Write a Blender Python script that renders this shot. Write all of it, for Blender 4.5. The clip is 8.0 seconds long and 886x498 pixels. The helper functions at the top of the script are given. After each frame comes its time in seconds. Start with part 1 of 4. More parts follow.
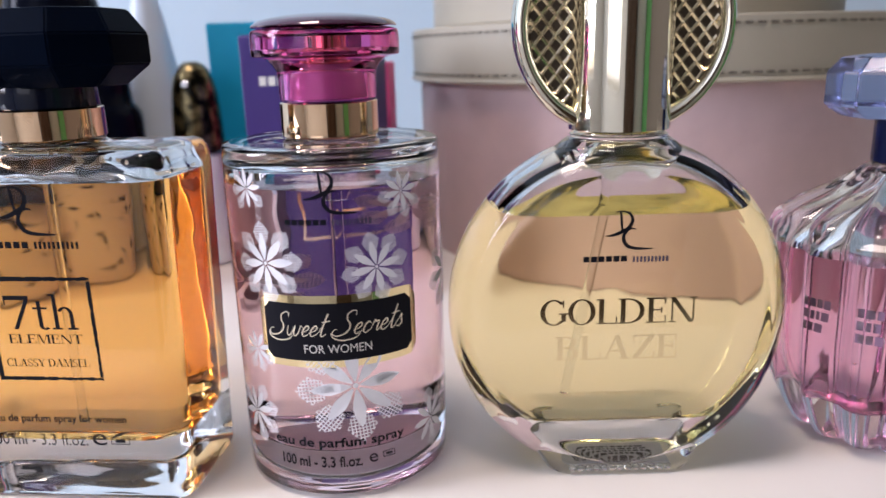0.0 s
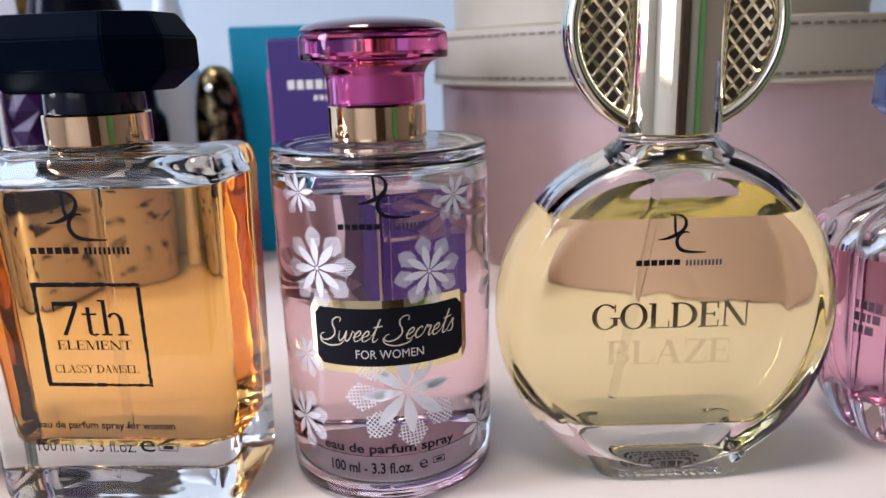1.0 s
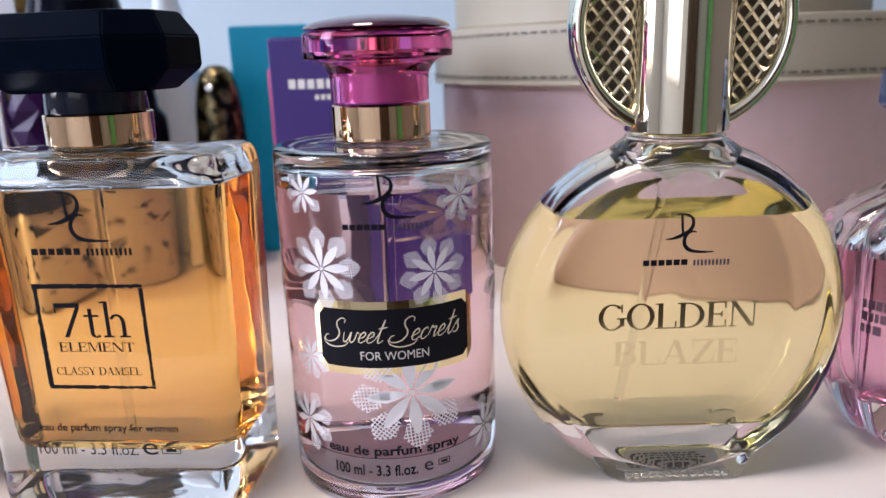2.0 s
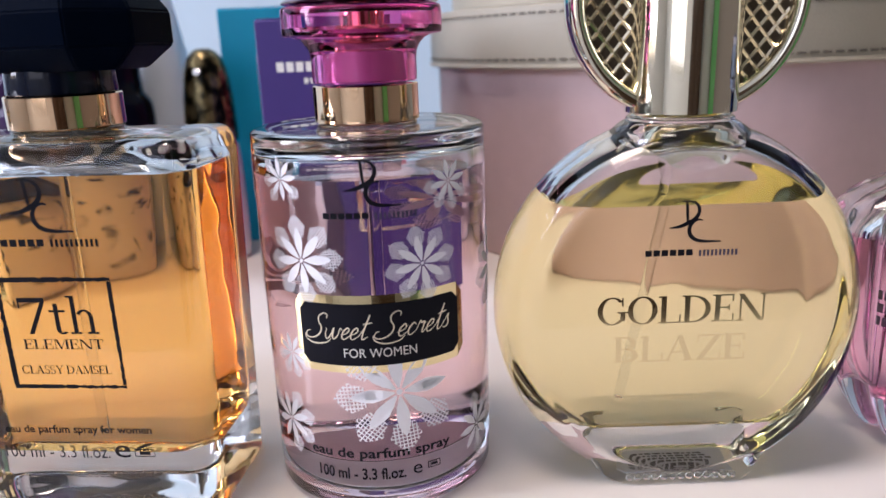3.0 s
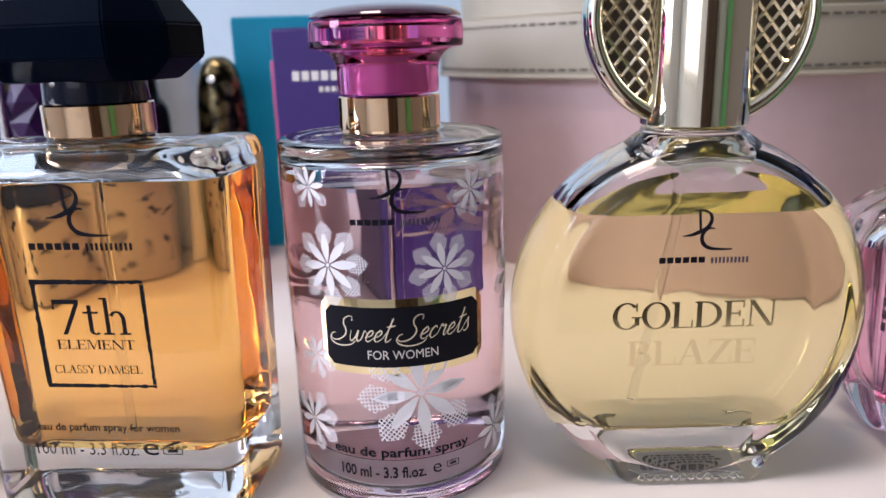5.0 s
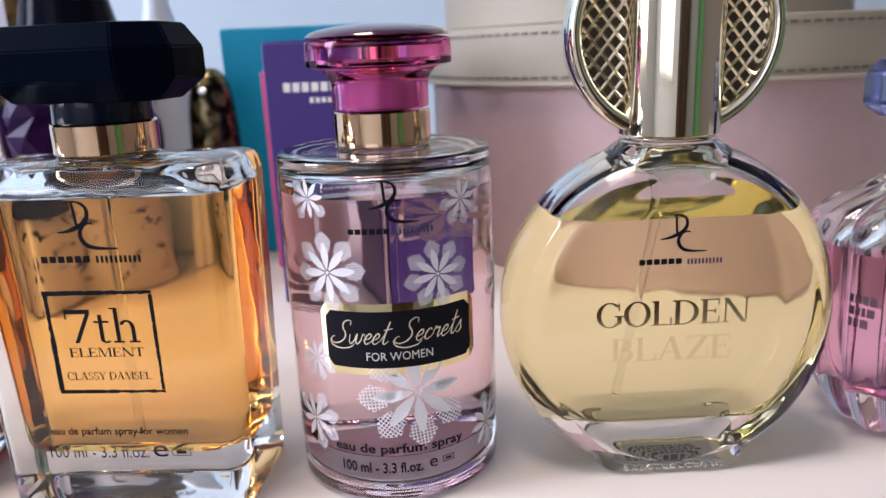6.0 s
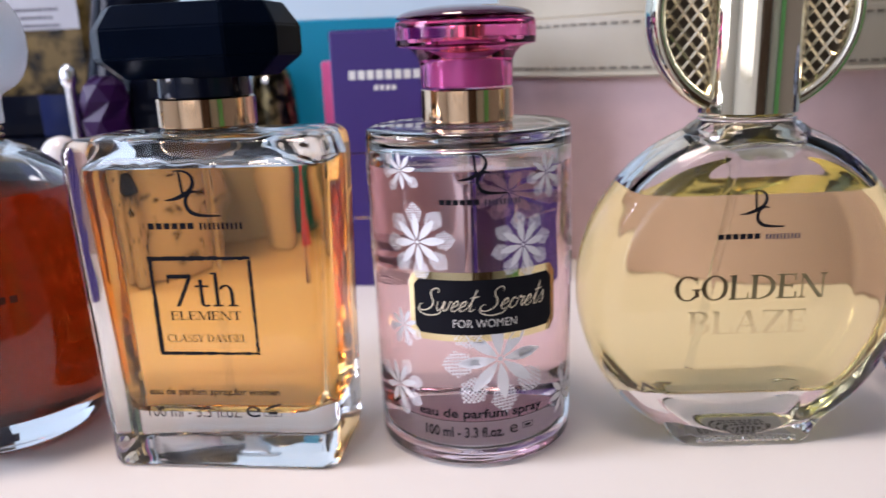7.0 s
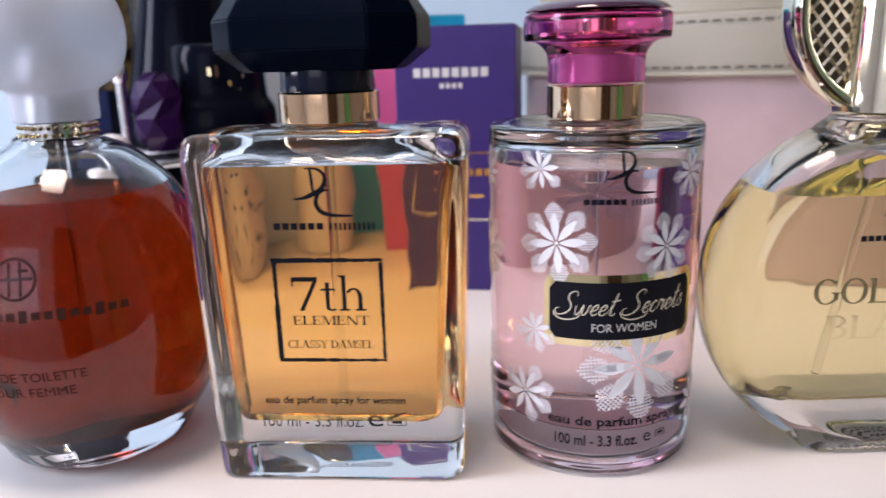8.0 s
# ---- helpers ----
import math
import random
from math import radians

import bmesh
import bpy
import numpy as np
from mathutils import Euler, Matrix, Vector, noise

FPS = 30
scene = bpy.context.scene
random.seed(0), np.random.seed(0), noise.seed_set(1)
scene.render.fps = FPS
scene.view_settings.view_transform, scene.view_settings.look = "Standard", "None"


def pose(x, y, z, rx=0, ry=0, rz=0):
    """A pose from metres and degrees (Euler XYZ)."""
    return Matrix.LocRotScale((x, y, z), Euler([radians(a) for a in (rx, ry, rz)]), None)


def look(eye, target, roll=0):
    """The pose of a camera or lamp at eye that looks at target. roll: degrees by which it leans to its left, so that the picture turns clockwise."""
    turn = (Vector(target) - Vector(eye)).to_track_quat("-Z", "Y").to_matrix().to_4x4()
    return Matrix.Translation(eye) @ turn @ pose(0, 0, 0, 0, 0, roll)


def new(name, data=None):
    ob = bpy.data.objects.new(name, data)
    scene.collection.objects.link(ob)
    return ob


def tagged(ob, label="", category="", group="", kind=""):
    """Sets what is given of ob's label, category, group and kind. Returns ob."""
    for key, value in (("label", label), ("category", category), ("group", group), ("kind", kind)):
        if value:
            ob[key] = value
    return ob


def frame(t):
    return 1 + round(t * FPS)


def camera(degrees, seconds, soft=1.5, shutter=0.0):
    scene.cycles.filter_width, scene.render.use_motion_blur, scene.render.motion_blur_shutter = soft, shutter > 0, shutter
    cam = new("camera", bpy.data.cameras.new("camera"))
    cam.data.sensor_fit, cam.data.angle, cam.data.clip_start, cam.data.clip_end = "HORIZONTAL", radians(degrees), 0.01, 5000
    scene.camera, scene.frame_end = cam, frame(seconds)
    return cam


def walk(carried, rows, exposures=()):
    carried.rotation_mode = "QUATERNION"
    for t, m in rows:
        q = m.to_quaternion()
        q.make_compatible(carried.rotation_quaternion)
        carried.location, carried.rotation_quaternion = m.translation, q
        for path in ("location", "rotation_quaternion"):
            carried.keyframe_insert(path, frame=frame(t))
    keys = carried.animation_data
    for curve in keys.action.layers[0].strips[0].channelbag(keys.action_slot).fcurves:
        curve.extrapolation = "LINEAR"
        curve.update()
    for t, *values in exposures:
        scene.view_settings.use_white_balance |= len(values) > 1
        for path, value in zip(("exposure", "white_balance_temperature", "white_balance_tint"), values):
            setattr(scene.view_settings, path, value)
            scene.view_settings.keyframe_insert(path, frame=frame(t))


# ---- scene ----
cam = camera(61.7, 8.0, shutter=0.5)
METRES, EYE, TILT, LEAN, TURN = 0.113, 0.0995, 0.0, 0.0, 0.0
ROWS = [
    (0.0, 0.0, 0.0, 0.0, -0.4, -14.89, 1.52),
    (0.5, -0.0507, 0.0147, -0.0018, -0.19, -14.77, 1.87),
    (1.0, -0.0982, 0.0121, 0.0026, -0.33, -14.67, 1.74),
    (1.5, -0.12, -0.0062, 0.0079, -0.45, -14.37, 1.75),
    (3.0, -0.0876, 0.1138, -0.0199, -0.39, -15.61, 2.0),
    (3.5, -0.103, 0.0857, -0.0148, -0.22, -15.51, 1.94),
    (4.0, -0.112, 0.0877, -0.0119, -0.45, -15.3, 1.82),
    (4.5, -0.1254, 0.1015, -0.0163, -0.38, -15.34, 1.65),
    (5.0, -0.1289, 0.068, -0.0067, -0.36, -15.12, 1.62),
    (6.5, -0.1735, -0.0483, 0.0308, -2.13, -15.01, 2.56),
    (7.0, -0.2664, -0.0797, -0.0157, 0.45, -14.83, 2.09),
    (7.5, -0.4356, -0.0382, -0.0161, -0.95, -14.87, 2.35),
    (8.0, -0.5847, -0.0191, -0.0236, -1.2, -14.66, 1.61),
]
walk(cam, [(t, pose(0, 0, EYE, TILT, LEAN, TURN) @ pose(METRES * x, METRES * y, METRES * z, 90 + pitch, roll, yaw)) for t, x, y, z, yaw, pitch, roll in ROWS], [(0.0, 0.22, 6150, 25), (8.0, 0.22, 6150, 25)])
cam.data.dof.use_dof = True
cam.data.dof.focus_distance = 0.165
cam.data.dof.aperture_fstop = 17.0

# ---- light ----
world = bpy.data.worlds.new("sky")
scene.world = world
world.use_nodes = True
wn = world.node_tree
sky = wn.nodes.new("ShaderNodeTexSky")
sky.sky_type = "NISHITA"
sky.sun_disc = False
sky.sun_elevation = radians(35)
sky.sun_rotation = radians(-80)
wn.links.new(sky.outputs[0], wn.nodes["Background"].inputs[0])
wn.nodes["Background"].inputs[1].default_value = 0.12


def area_lamp(name, m, sx, sy, watts, colour):
    data = bpy.data.lights.new(name, "AREA")
    data.shape, data.size, data.size_y, data.energy, data.color = "RECTANGLE", sx, sy, watts, colour
    ob = new(name, data)
    ob.matrix_world = m
    return ob


# daylight in the window's opening, in the wall on the left, and in the one behind
area_lamp("window_light", look((-2.17, -0.22, 0.82), (0, 0.1, 0.2)), 0.66, 1.5, 50, (0.84, 0.92, 1.0))
area_lamp("window_light_rear", look((-0.92, -1.57, 0.56), (-0.92, 0, 0.56)), 1.1, 1.12, 4.8, (0.88, 0.94, 1.0))
# the warm ceiling lamp
area_lamp("lamp_light", look((-0.30, 0.0, 1.40), (-0.30, 0.0, 0)), 0.38, 0.38, 10.5, (1.0, 0.82, 0.62))


# ---- materials ----
def principled(name, base, rough=0.5, metal=0.0, coat=0.0, vary=0.0, scale=60.0, bump=0.0, bump_scale=900.0, sheen=0.0, spec=0.5, sharp=False, cut_at=(0.42, 0.58)):
    m = bpy.data.materials.new(name)
    m.use_nodes = True
    nt = m.node_tree
    b = nt.nodes["Principled BSDF"]
    b.inputs["Base Color"].default_value = (*base, 1)
    b.inputs["Roughness"].default_value = rough
    b.inputs["Metallic"].default_value = metal
    b.inputs["Coat Weight"].default_value = coat
    b.inputs["Sheen Weight"].default_value = sheen
    b.inputs["Specular IOR Level"].default_value = spec
    tc = nt.nodes.new("ShaderNodeTexCoord")
    if vary:
        n1 = nt.nodes.new("ShaderNodeTexNoise")
        n1.inputs["Scale"].default_value = scale
        n1.inputs["Detail"].default_value = 8
        nt.links.new(tc.outputs["Object"], n1.inputs["Vector"])
        mix = nt.nodes.new("ShaderNodeMix")
        mix.data_type = "RGBA"
        mix.inputs["A"].default_value = (*[c * (1 - vary) for c in base], 1)
        mix.inputs["B"].default_value = (*[min(1, c * (1 + vary)) for c in base], 1)
        if sharp:
            cut = nt.nodes.new("ShaderNodeMapRange")
            cut.inputs["From Min"].default_value, cut.inputs["From Max"].default_value = cut_at
            nt.links.new(n1.outputs[0], cut.inputs["Value"])
            nt.links.new(cut.outputs[0], mix.inputs["Factor"])
        else:
            nt.links.new(n1.outputs[0], mix.inputs["Factor"])
        nt.links.new(mix.outputs["Result"], b.inputs["Base Color"])
        ramp = nt.nodes.new("ShaderNodeMapRange")
        ramp.inputs["To Min"].default_value = max(0.02, rough * 0.75)
        ramp.inputs["To Max"].default_value = min(1, rough * 1.25)
        n2 = nt.nodes.new("ShaderNodeTexNoise")
        n2.inputs["Scale"].default_value = scale * 7
        n2.inputs["Detail"].default_value = 5
        nt.links.new(tc.outputs["Object"], n2.inputs["Vector"])
        nt.links.new(n2.outputs[0], ramp.inputs["Value"])
        nt.links.new(ramp.outputs[0], b.inputs["Roughness"])
    if bump:
        n3 = nt.nodes.new("ShaderNodeTexNoise")
        n3.inputs["Scale"].default_value = bump_scale
        n3.inputs["Detail"].default_value = 4
        nt.links.new(tc.outputs["Object"], n3.inputs["Vector"])
        bp = nt.nodes.new("ShaderNodeBump")
        bp.inputs["Strength"].default_value = bump
        bp.inputs["Distance"].default_value = 0.0004
        nt.links.new(n3.outputs[0], bp.inputs["Height"])
        nt.links.new(bp.outputs[0], b.inputs["Normal"])
    return m


def glass(name, colour=(1, 1, 1), ior=1.5, rough=0.0, wave=0.0, wave_scale=70):
    m = bpy.data.materials.new(name)
    m.use_nodes = True
    nt = m.node_tree
    nt.nodes.remove(nt.nodes["Principled BSDF"])
    g = nt.nodes.new("ShaderNodeBsdfGlass")
    g.inputs["Color"].default_value = (*colour, 1)
    g.inputs["IOR"].default_value = ior
    g.inputs["Roughness"].default_value = rough
    if wave:
        tc = nt.nodes.new("ShaderNodeTexCoord")
        n = nt.nodes.new("ShaderNodeTexNoise")
        n.inputs["Scale"].default_value = wave_scale
        n.inputs["Detail"].default_value = 1
        bp = nt.nodes.new("ShaderNodeBump")
        bp.inputs["Strength"].default_value = wave
        bp.inputs["Distance"].default_value = 0.001
        nt.links.new(tc.outputs["Object"], n.inputs["Vector"])
        nt.links.new(n.outputs[0], bp.inputs["Height"])
        nt.links.new(bp.outputs[0], g.inputs["Normal"])
    nt.links.new(g.outputs[0], nt.nodes["Material Output"].inputs[0])
    return m


def liquid(name, colour, top=None):
    """Two materials: the side, where perfume meets glass, and the free surface."""
    return [glass(name + "_side", colour, 1.36 / 1.5), glass(name + "_top", top or colour, 1.36)]


CLEAR = glass("clear_glass", (0.985, 0.992, 0.99), 1.5, 0.0, 0.26)
RIPPLED = glass("rippled_glass", (0.985, 0.992, 0.99), 1.5, 0.03, 0.5, 140)
PINK_GLASS = glass("pink_plastic", (1.0, 0.66, 0.86), 1.47)
BLUE_GLASS = glass("blue_plastic", (0.80, 0.83, 0.97), 1.47, 0.10)
FROSTED = glass("frosted_glass", (0.93, 0.95, 0.98), 1.45, 0.45)
fn = FROSTED.node_tree
fd, fm = fn.nodes.new("ShaderNodeBsdfDiffuse"), fn.nodes.new("ShaderNodeMixShader")
fd.inputs["Color"].default_value = (0.74, 0.77, 0.83, 1)
fm.inputs[0].default_value = 0.55
fn.links.new(fn.nodes["Glass BSDF"].outputs[0], fm.inputs[1])
fn.links.new(fd.outputs[0], fm.inputs[2])
fn.links.new(fm.outputs[0], fn.nodes["Material Output"].inputs[0])
AMBER = liquid("amber_perfume", (1.0, 0.738, 0.385))
BLUSH = liquid("blush_perfume", (0.985, 0.84, 0.87))
STRAW = liquid("straw_perfume", (1.0, 0.938, 0.715), (1.0, 0.90, 0.42))
RUST = liquid("rust_perfume", (0.385, 0.10, 0.027))
ROSE = liquid("rose_perfume", (0.97, 0.70, 0.82))
TUBE = glass("tube_plastic", (0.97, 0.97, 0.97), 1.07, 0.12)
ROSE_GOLD = principled("rose_gold_metal", (0.90, 0.62, 0.38), 0.07, 1.0, vary=0.04)
PALE_GOLD = principled("pale_gold_metal", (0.92, 0.85, 0.66), 0.07, 1.0, vary=0.04)
LATTICE = principled("satin_gold", (0.80, 0.71, 0.52), 0.22, 1.0, vary=0.05, scale=300)
FOIL = principled("gold_foil", (0.84, 0.70, 0.40), 0.12, 1.0, vary=0.06, scale=300)
SILVER = principled("silver_metal", (0.82, 0.82, 0.84), 0.15, 1.0, vary=0.05)
BLACK_CAP = principled("black_lacquer", (0.0010, 0.0028, 0.0085), 0.24, spec=0.02, vary=0.2, scale=120)
BLACK_NECK = principled("black_gloss", (0.004, 0.007, 0.018), 0.1, spec=0.3)
BLACK_INK = principled("black_ink", (0.008, 0.008, 0.012), 0.45, spec=0.08)
RUST_INK = principled("rust_ink", (0.045, 0.018, 0.014), 0.5, spec=0.1)
GREY_INK = principled("grey_ink", (0.07, 0.06, 0.09), 0.45, spec=0.1)
WHITE_INK = principled("white_ink", (0.82, 0.81, 0.84), 0.45, vary=0.04, scale=800)
MAUVE_INK = principled("mauve_ink", (0.20, 0.12, 0.18), 0.5, spec=0.1)
SILVER_INK = principled("silver_ink", (0.72, 0.70, 0.66), 0.35, 0.4)
GOLD_INK = principled("gold_ink", (0.82, 0.74, 0.56), 0.34, 0.55, vary=0.06, scale=400)
PLUM = principled("plum_plate", (0.05, 0.008, 0.03), 0.06, coat=0.8)
MAGENTA = principled("magenta_plug", (0.96, 0.74, 0.84), 0.3, vary=0.08)
PAPER = principled("label_paper", (0.46, 0.48, 0.53), 0.5, vary=0.05, scale=300)
STICKER = principled("sticker_paper", (0.66, 0.60, 0.64), 0.5, vary=0.12, scale=300)
TABLE = principled("white_laminate", (0.73, 0.70, 0.655), 0.32, vary=0.025, scale=14, bump=0.02, bump_scale=1500)
WALL = principled("wall_paint", (0.47, 0.60, 0.70), 0.75, vary=0.04, scale=5, bump=0.15, bump_scale=500)
ROOM = principled("room_paint", (0.62, 0.60, 0.57), 0.8, vary=0.04, scale=3, bump=0.1, bump_scale=200)
CEILING = principled("ceiling_paint", (0.62, 0.62, 0.62), 0.85, vary=0.03, scale=3, bump=0.1, bump_scale=200)
EAST = principled("taupe_paint", (0.20, 0.17, 0.145), 0.8, vary=0.05, scale=3, bump=0.1, bump_scale=200)
WOOD = principled("dark_wood", (0.05, 0.028, 0.016), 0.4, vary=0.3, scale=20)
FLOOR = principled("oak_floor", (0.12, 0.075, 0.045), 0.5, vary=0.2, scale=12)
GREEN = principled("green_cloth", (0.10, 0.30, 0.10), 0.8, vary=0.2, scale=40)
PURPLE_CARD = principled("purple_card", (0.045, 0.026, 0.145), 0.42, spec=0.25, vary=0.08, scale=80, bump=0.05)
TEAL_CARD = principled("teal_card", (0.002, 0.37, 0.60), 0.45, spec=0.25, vary=0.06, scale=80, bump=0.05)
PINK_CARD = principled("pink_card", (0.72, 0.10, 0.30), 0.45, vary=0.1, scale=80)
CREAM = principled("cream_leatherette", (0.37, 0.335, 0.255), 0.5, vary=0.05, scale=60, bump=0.5, bump_scale=1200)
FABRIC = principled("pink_fabric", (0.52, 0.375, 0.365), 0.85, vary=0.09, scale=120, bump=0.6, bump_scale=2200, sheen=0.3)
STITCH = principled("brown_thread", (0.10, 0.085, 0.065), 0.8)
BLACK_GLASS = principled("black_glass", (0.003, 0.004, 0.009), 0.07, spec=0.05)
NAVY = principled("navy_plastic", (0.006, 0.012, 0.06), 0.25, spec=0.15)
GEM = principled("purple_crystal", (0.022, 0.004, 0.042), 0.3, spec=0.12, vary=0.4, scale=70)
PEARL = principled("pearl_white", (0.78, 0.74, 0.72), 0.18, coat=0.6, vary=0.05)
SMOKE = principled("frosted_white_plastic", (0.62, 0.72, 0.82), 0.35, vary=0.05)
LILAC = principled("lilac_glass", (0.90, 0.90, 0.93), 0.2, vary=0.15, scale=40)
BRONZE = principled("bronze_glitter", (0.12, 0.095, 0.045), 0.22, 0.8, vary=0.95, sharp=True, scale=190, bump=0.8, bump_scale=400)
SPLASHED = principled("splashed_glass", (0.38, 0.355, 0.35), 0.2, vary=0.9, sharp=True, scale=150, cut_at=(0.36, 0.44))
OCHRE = principled("ochre_perfume", (0.085, 0.058, 0.02), 0.12, spec=0.2, vary=0.9, sharp=True, scale=70)


# ---- mesh helpers ----
TOP = -0.0012  # the height of the tabletop


def thing(name, label, category, m=None, group=""):
    ob = new(name)
    ob.empty_display_size = 0.01
    if m is not None:
        ob.matrix_basis = m
    return tagged(ob, label, category, group)


FINE = ("maker_mark", "small_print", "screened_leaves", "stitching", "gold_glint", "lattice", "bead_trim", "ridge_trim")


def part(name, bm, mats, parent=None, label=""):
    me = bpy.data.meshes.new(name)
    bm.to_mesh(me)
    bm.free()
    for m in (mats if isinstance(mats, list) else [mats]):
        me.materials.append(m)
    ob = new(name, me)
    if parent:
        ob.parent = parent
    return tagged(ob, label, kind="stuff" if name in FINE else "")


def smooth(bm, angle=35):
    for f in bm.faces:
        f.smooth = True
    lim = radians(angle)
    for e in bm.edges:
        e.smooth = len(e.link_faces) != 2 or e.calc_face_angle(0) < lim
    return bm


def outward(bm):
    bmesh.ops.recalc_face_normals(bm, faces=bm.faces[:])
    return bm


def rings(loops, close=True):
    """A skin over rings of equally many points; a ring of one point closes to a tip."""
    bm = bmesh.new()
    rows = [[bm.verts.new(p) for p in ring] for ring in loops]
    n = max(len(r) for r in rows)
    for a, b in zip(rows, rows[1:]):
        for i in range(n):
            j = (i + 1) % n
            q = [a[i % len(a)], a[j % len(a)], b[j % len(b)], b[i % len(b)]]
            u = []
            for v in q:
                if v not in u:
                    u.append(v)
            if len(u) > 2:
                bm.faces.new(u)
    if close:
        for r in (rows[0], rows[-1]):
            if len(r) > 2:
                bm.faces.new(r)
    return outward(bm)


def soften(profile, steps=3):
    """Rounds the corners of a profile by cutting them."""
    for _ in range(steps):
        out = [profile[0]]
        for a, b in zip(profile, profile[1:]):
            out += [tuple(p + 0.25 * (q - p) for p, q in zip(a, b)), tuple(p + 0.75 * (q - p) for p, q in zip(a, b))]
        profile = out + [profile[-1]]
    return profile


def lathe(profile, seg=64, axis="z", lobes=0, depth=0.0):
    loops = []
    for r, z in profile:
        if r < 1e-6:
            loops.append([(0, 0, z) if axis == "z" else (0, z, 0)])
            continue
        ring = []
        for i in range(seg):
            a = 2 * math.pi * i / seg
            k = r * (1 - depth * (1 - abs(math.cos(lobes * a / 2)))) if lobes else r
            ring.append((k * math.cos(a), k * math.sin(a), z) if axis == "z" else (k * math.cos(a), z, k * math.sin(a)))
        loops.append(ring)
    return rings(loops)


def rounded(w, d, r, z, n=8):
    """A rounded rectangle at the height z."""
    pts = []
    for cx, cy, a0 in ((w / 2 - r, d / 2 - r, 0), (-w / 2 + r, d / 2 - r, 90), (-w / 2 + r, -d / 2 + r, 180), (w / 2 - r, -d / 2 + r, 270)):
        for i in range(n + 1):
            a = radians(a0 + 90 * i / n)
            pts.append((cx + r * math.cos(a), cy + r * math.sin(a), z))
    return pts


def block(w, d, h, bevel=0.0, z=0.0, seg=2):
    bm = bmesh.new()
    bmesh.ops.create_cube(bm, size=1, matrix=Matrix.Translation((0, 0, z + h / 2)) @ Matrix.Diagonal((w, d, h, 1)))
    if bevel:
        bmesh.ops.bevel(bm, geom=bm.edges[:], offset=bevel, segments=seg, profile=0.5, affect="EDGES")
    return bm


def shifted(bm, m):
    bmesh.ops.transform(bm, matrix=m, verts=bm.verts[:])
    return bm


def tube(r, z0, z1, seg=16):
    return smooth(lathe([(0, z0), (r * 0.9, z0), (r, z0 + r * 0.1), (r, z1 - r * 0.1), (r * 0.9, z1), (0, z1)], seg))


def add_into(bm, other):
    me = bpy.data.meshes.new("join")
    other.to_mesh(me)
    other.free()
    bm.from_mesh(me)
    bpy.data.meshes.remove(me)
    return bm


def hollow(outside, inside, seg):
    """A turned shell: the inner wall looks inwards."""
    bm, inner = lathe(outside, seg), lathe(inside, seg)
    bmesh.ops.reverse_faces(inner, faces=inner.faces[:])
    return add_into(bm, inner)


def union(a, b):
    """Two closed meshes as one."""
    obs = []
    for bm in (a, b):
        me = bpy.data.meshes.new("solid")
        bm.to_mesh(me)
        bm.free()
        obs.append(new("solid", me))
    mod = obs[0].modifiers.new("union", "BOOLEAN")
    mod.operation, mod.solver, mod.object = "UNION", "EXACT", obs[1]
    bpy.context.view_layer.update()
    me = bpy.data.meshes.new_from_object(obs[0].evaluated_get(bpy.context.evaluated_depsgraph_get()))
    out = bmesh.new()
    out.from_mesh(me)
    bpy.data.meshes.remove(me)
    for ob in obs:
        bpy.data.meshes.remove(ob.data)
    return out


def fill_bottle(owner, outer, cavity, level, mats, glass_mat=CLEAR, words="", angle=40, drop=TOP):
    """The glass with its hollow, and the perfume that stands in it up to the level."""
    air = cavity.copy()
    for bm, low in ((cavity, True), (air, False)):
        bmesh.ops.bisect_plane(bm, geom=bm.verts[:] + bm.edges[:] + bm.faces[:], plane_co=(0, 0, level), plane_no=(0, 0, 1), clear_outer=low, clear_inner=not low)
    outward(cavity)
    smooth(cavity, angle)
    edge = [e for e in cavity.edges if len(e.link_faces) == 1]
    made = bmesh.ops.contextual_create(cavity, geom=edge)["faces"]
    for f in made:
        f.normal_update()
        if f.normal.z < 0:
            f.normal_flip()
        f.material_index = 1
        f.smooth = False
    # the hollow's wall looks into the air
    smooth(air, angle)
    mid = Vector((0, 0, 0))
    for v in air.verts:
        mid += v.co / max(1, len(air.verts))
    bmesh.ops.recalc_face_normals(air, faces=air.faces[:])
    score = sum((f.calc_center_median() - mid).dot(f.normal) * f.calc_area() for f in air.faces)
    if score > 0:
        bmesh.ops.reverse_faces(air, faces=air.faces[:])
    for v in outer.verts:
        if v.co.z < 0.0032:
            v.co.z += drop
    smooth(outer, angle)
    add_into(outer, air)
    body = part("glass_body", outer, glass_mat, owner, "clear glass bottle body")
    part("perfume", cavity, mats, owner, words)
    return body


def letters(body, width, height, shear=0.0, weight=0.0, spacing=1.0):
    """The outline of a word as flat faces, centred, with the given width and height."""
    cu = bpy.data.curves.new("word", "FONT")
    cu.body, cu.shear, cu.offset, cu.space_character = body, shear, weight, spacing
    cu.resolution_u = 3
    ob = new("word", cu)
    bpy.context.view_layer.update()
    me = bpy.data.meshes.new_from_object(ob.evaluated_get(bpy.context.evaluated_depsgraph_get()))
    bm = bmesh.new()
    bm.from_mesh(me)
    bpy.data.objects.remove(ob)
    bpy.data.meshes.remove(me)
    bpy.data.curves.remove(cu)
    xs, ys = [v.co.x for v in bm.verts], [v.co.y for v in bm.verts]
    for v in bm.verts:
        v.co.x = ((v.co.x - min(xs)) / (max(xs) - min(xs)) - 0.5) * width
        v.co.y = ((v.co.y - min(ys)) / (max(ys) - min(ys)) - 0.5) * height
        v.co.z = 0
    return bm


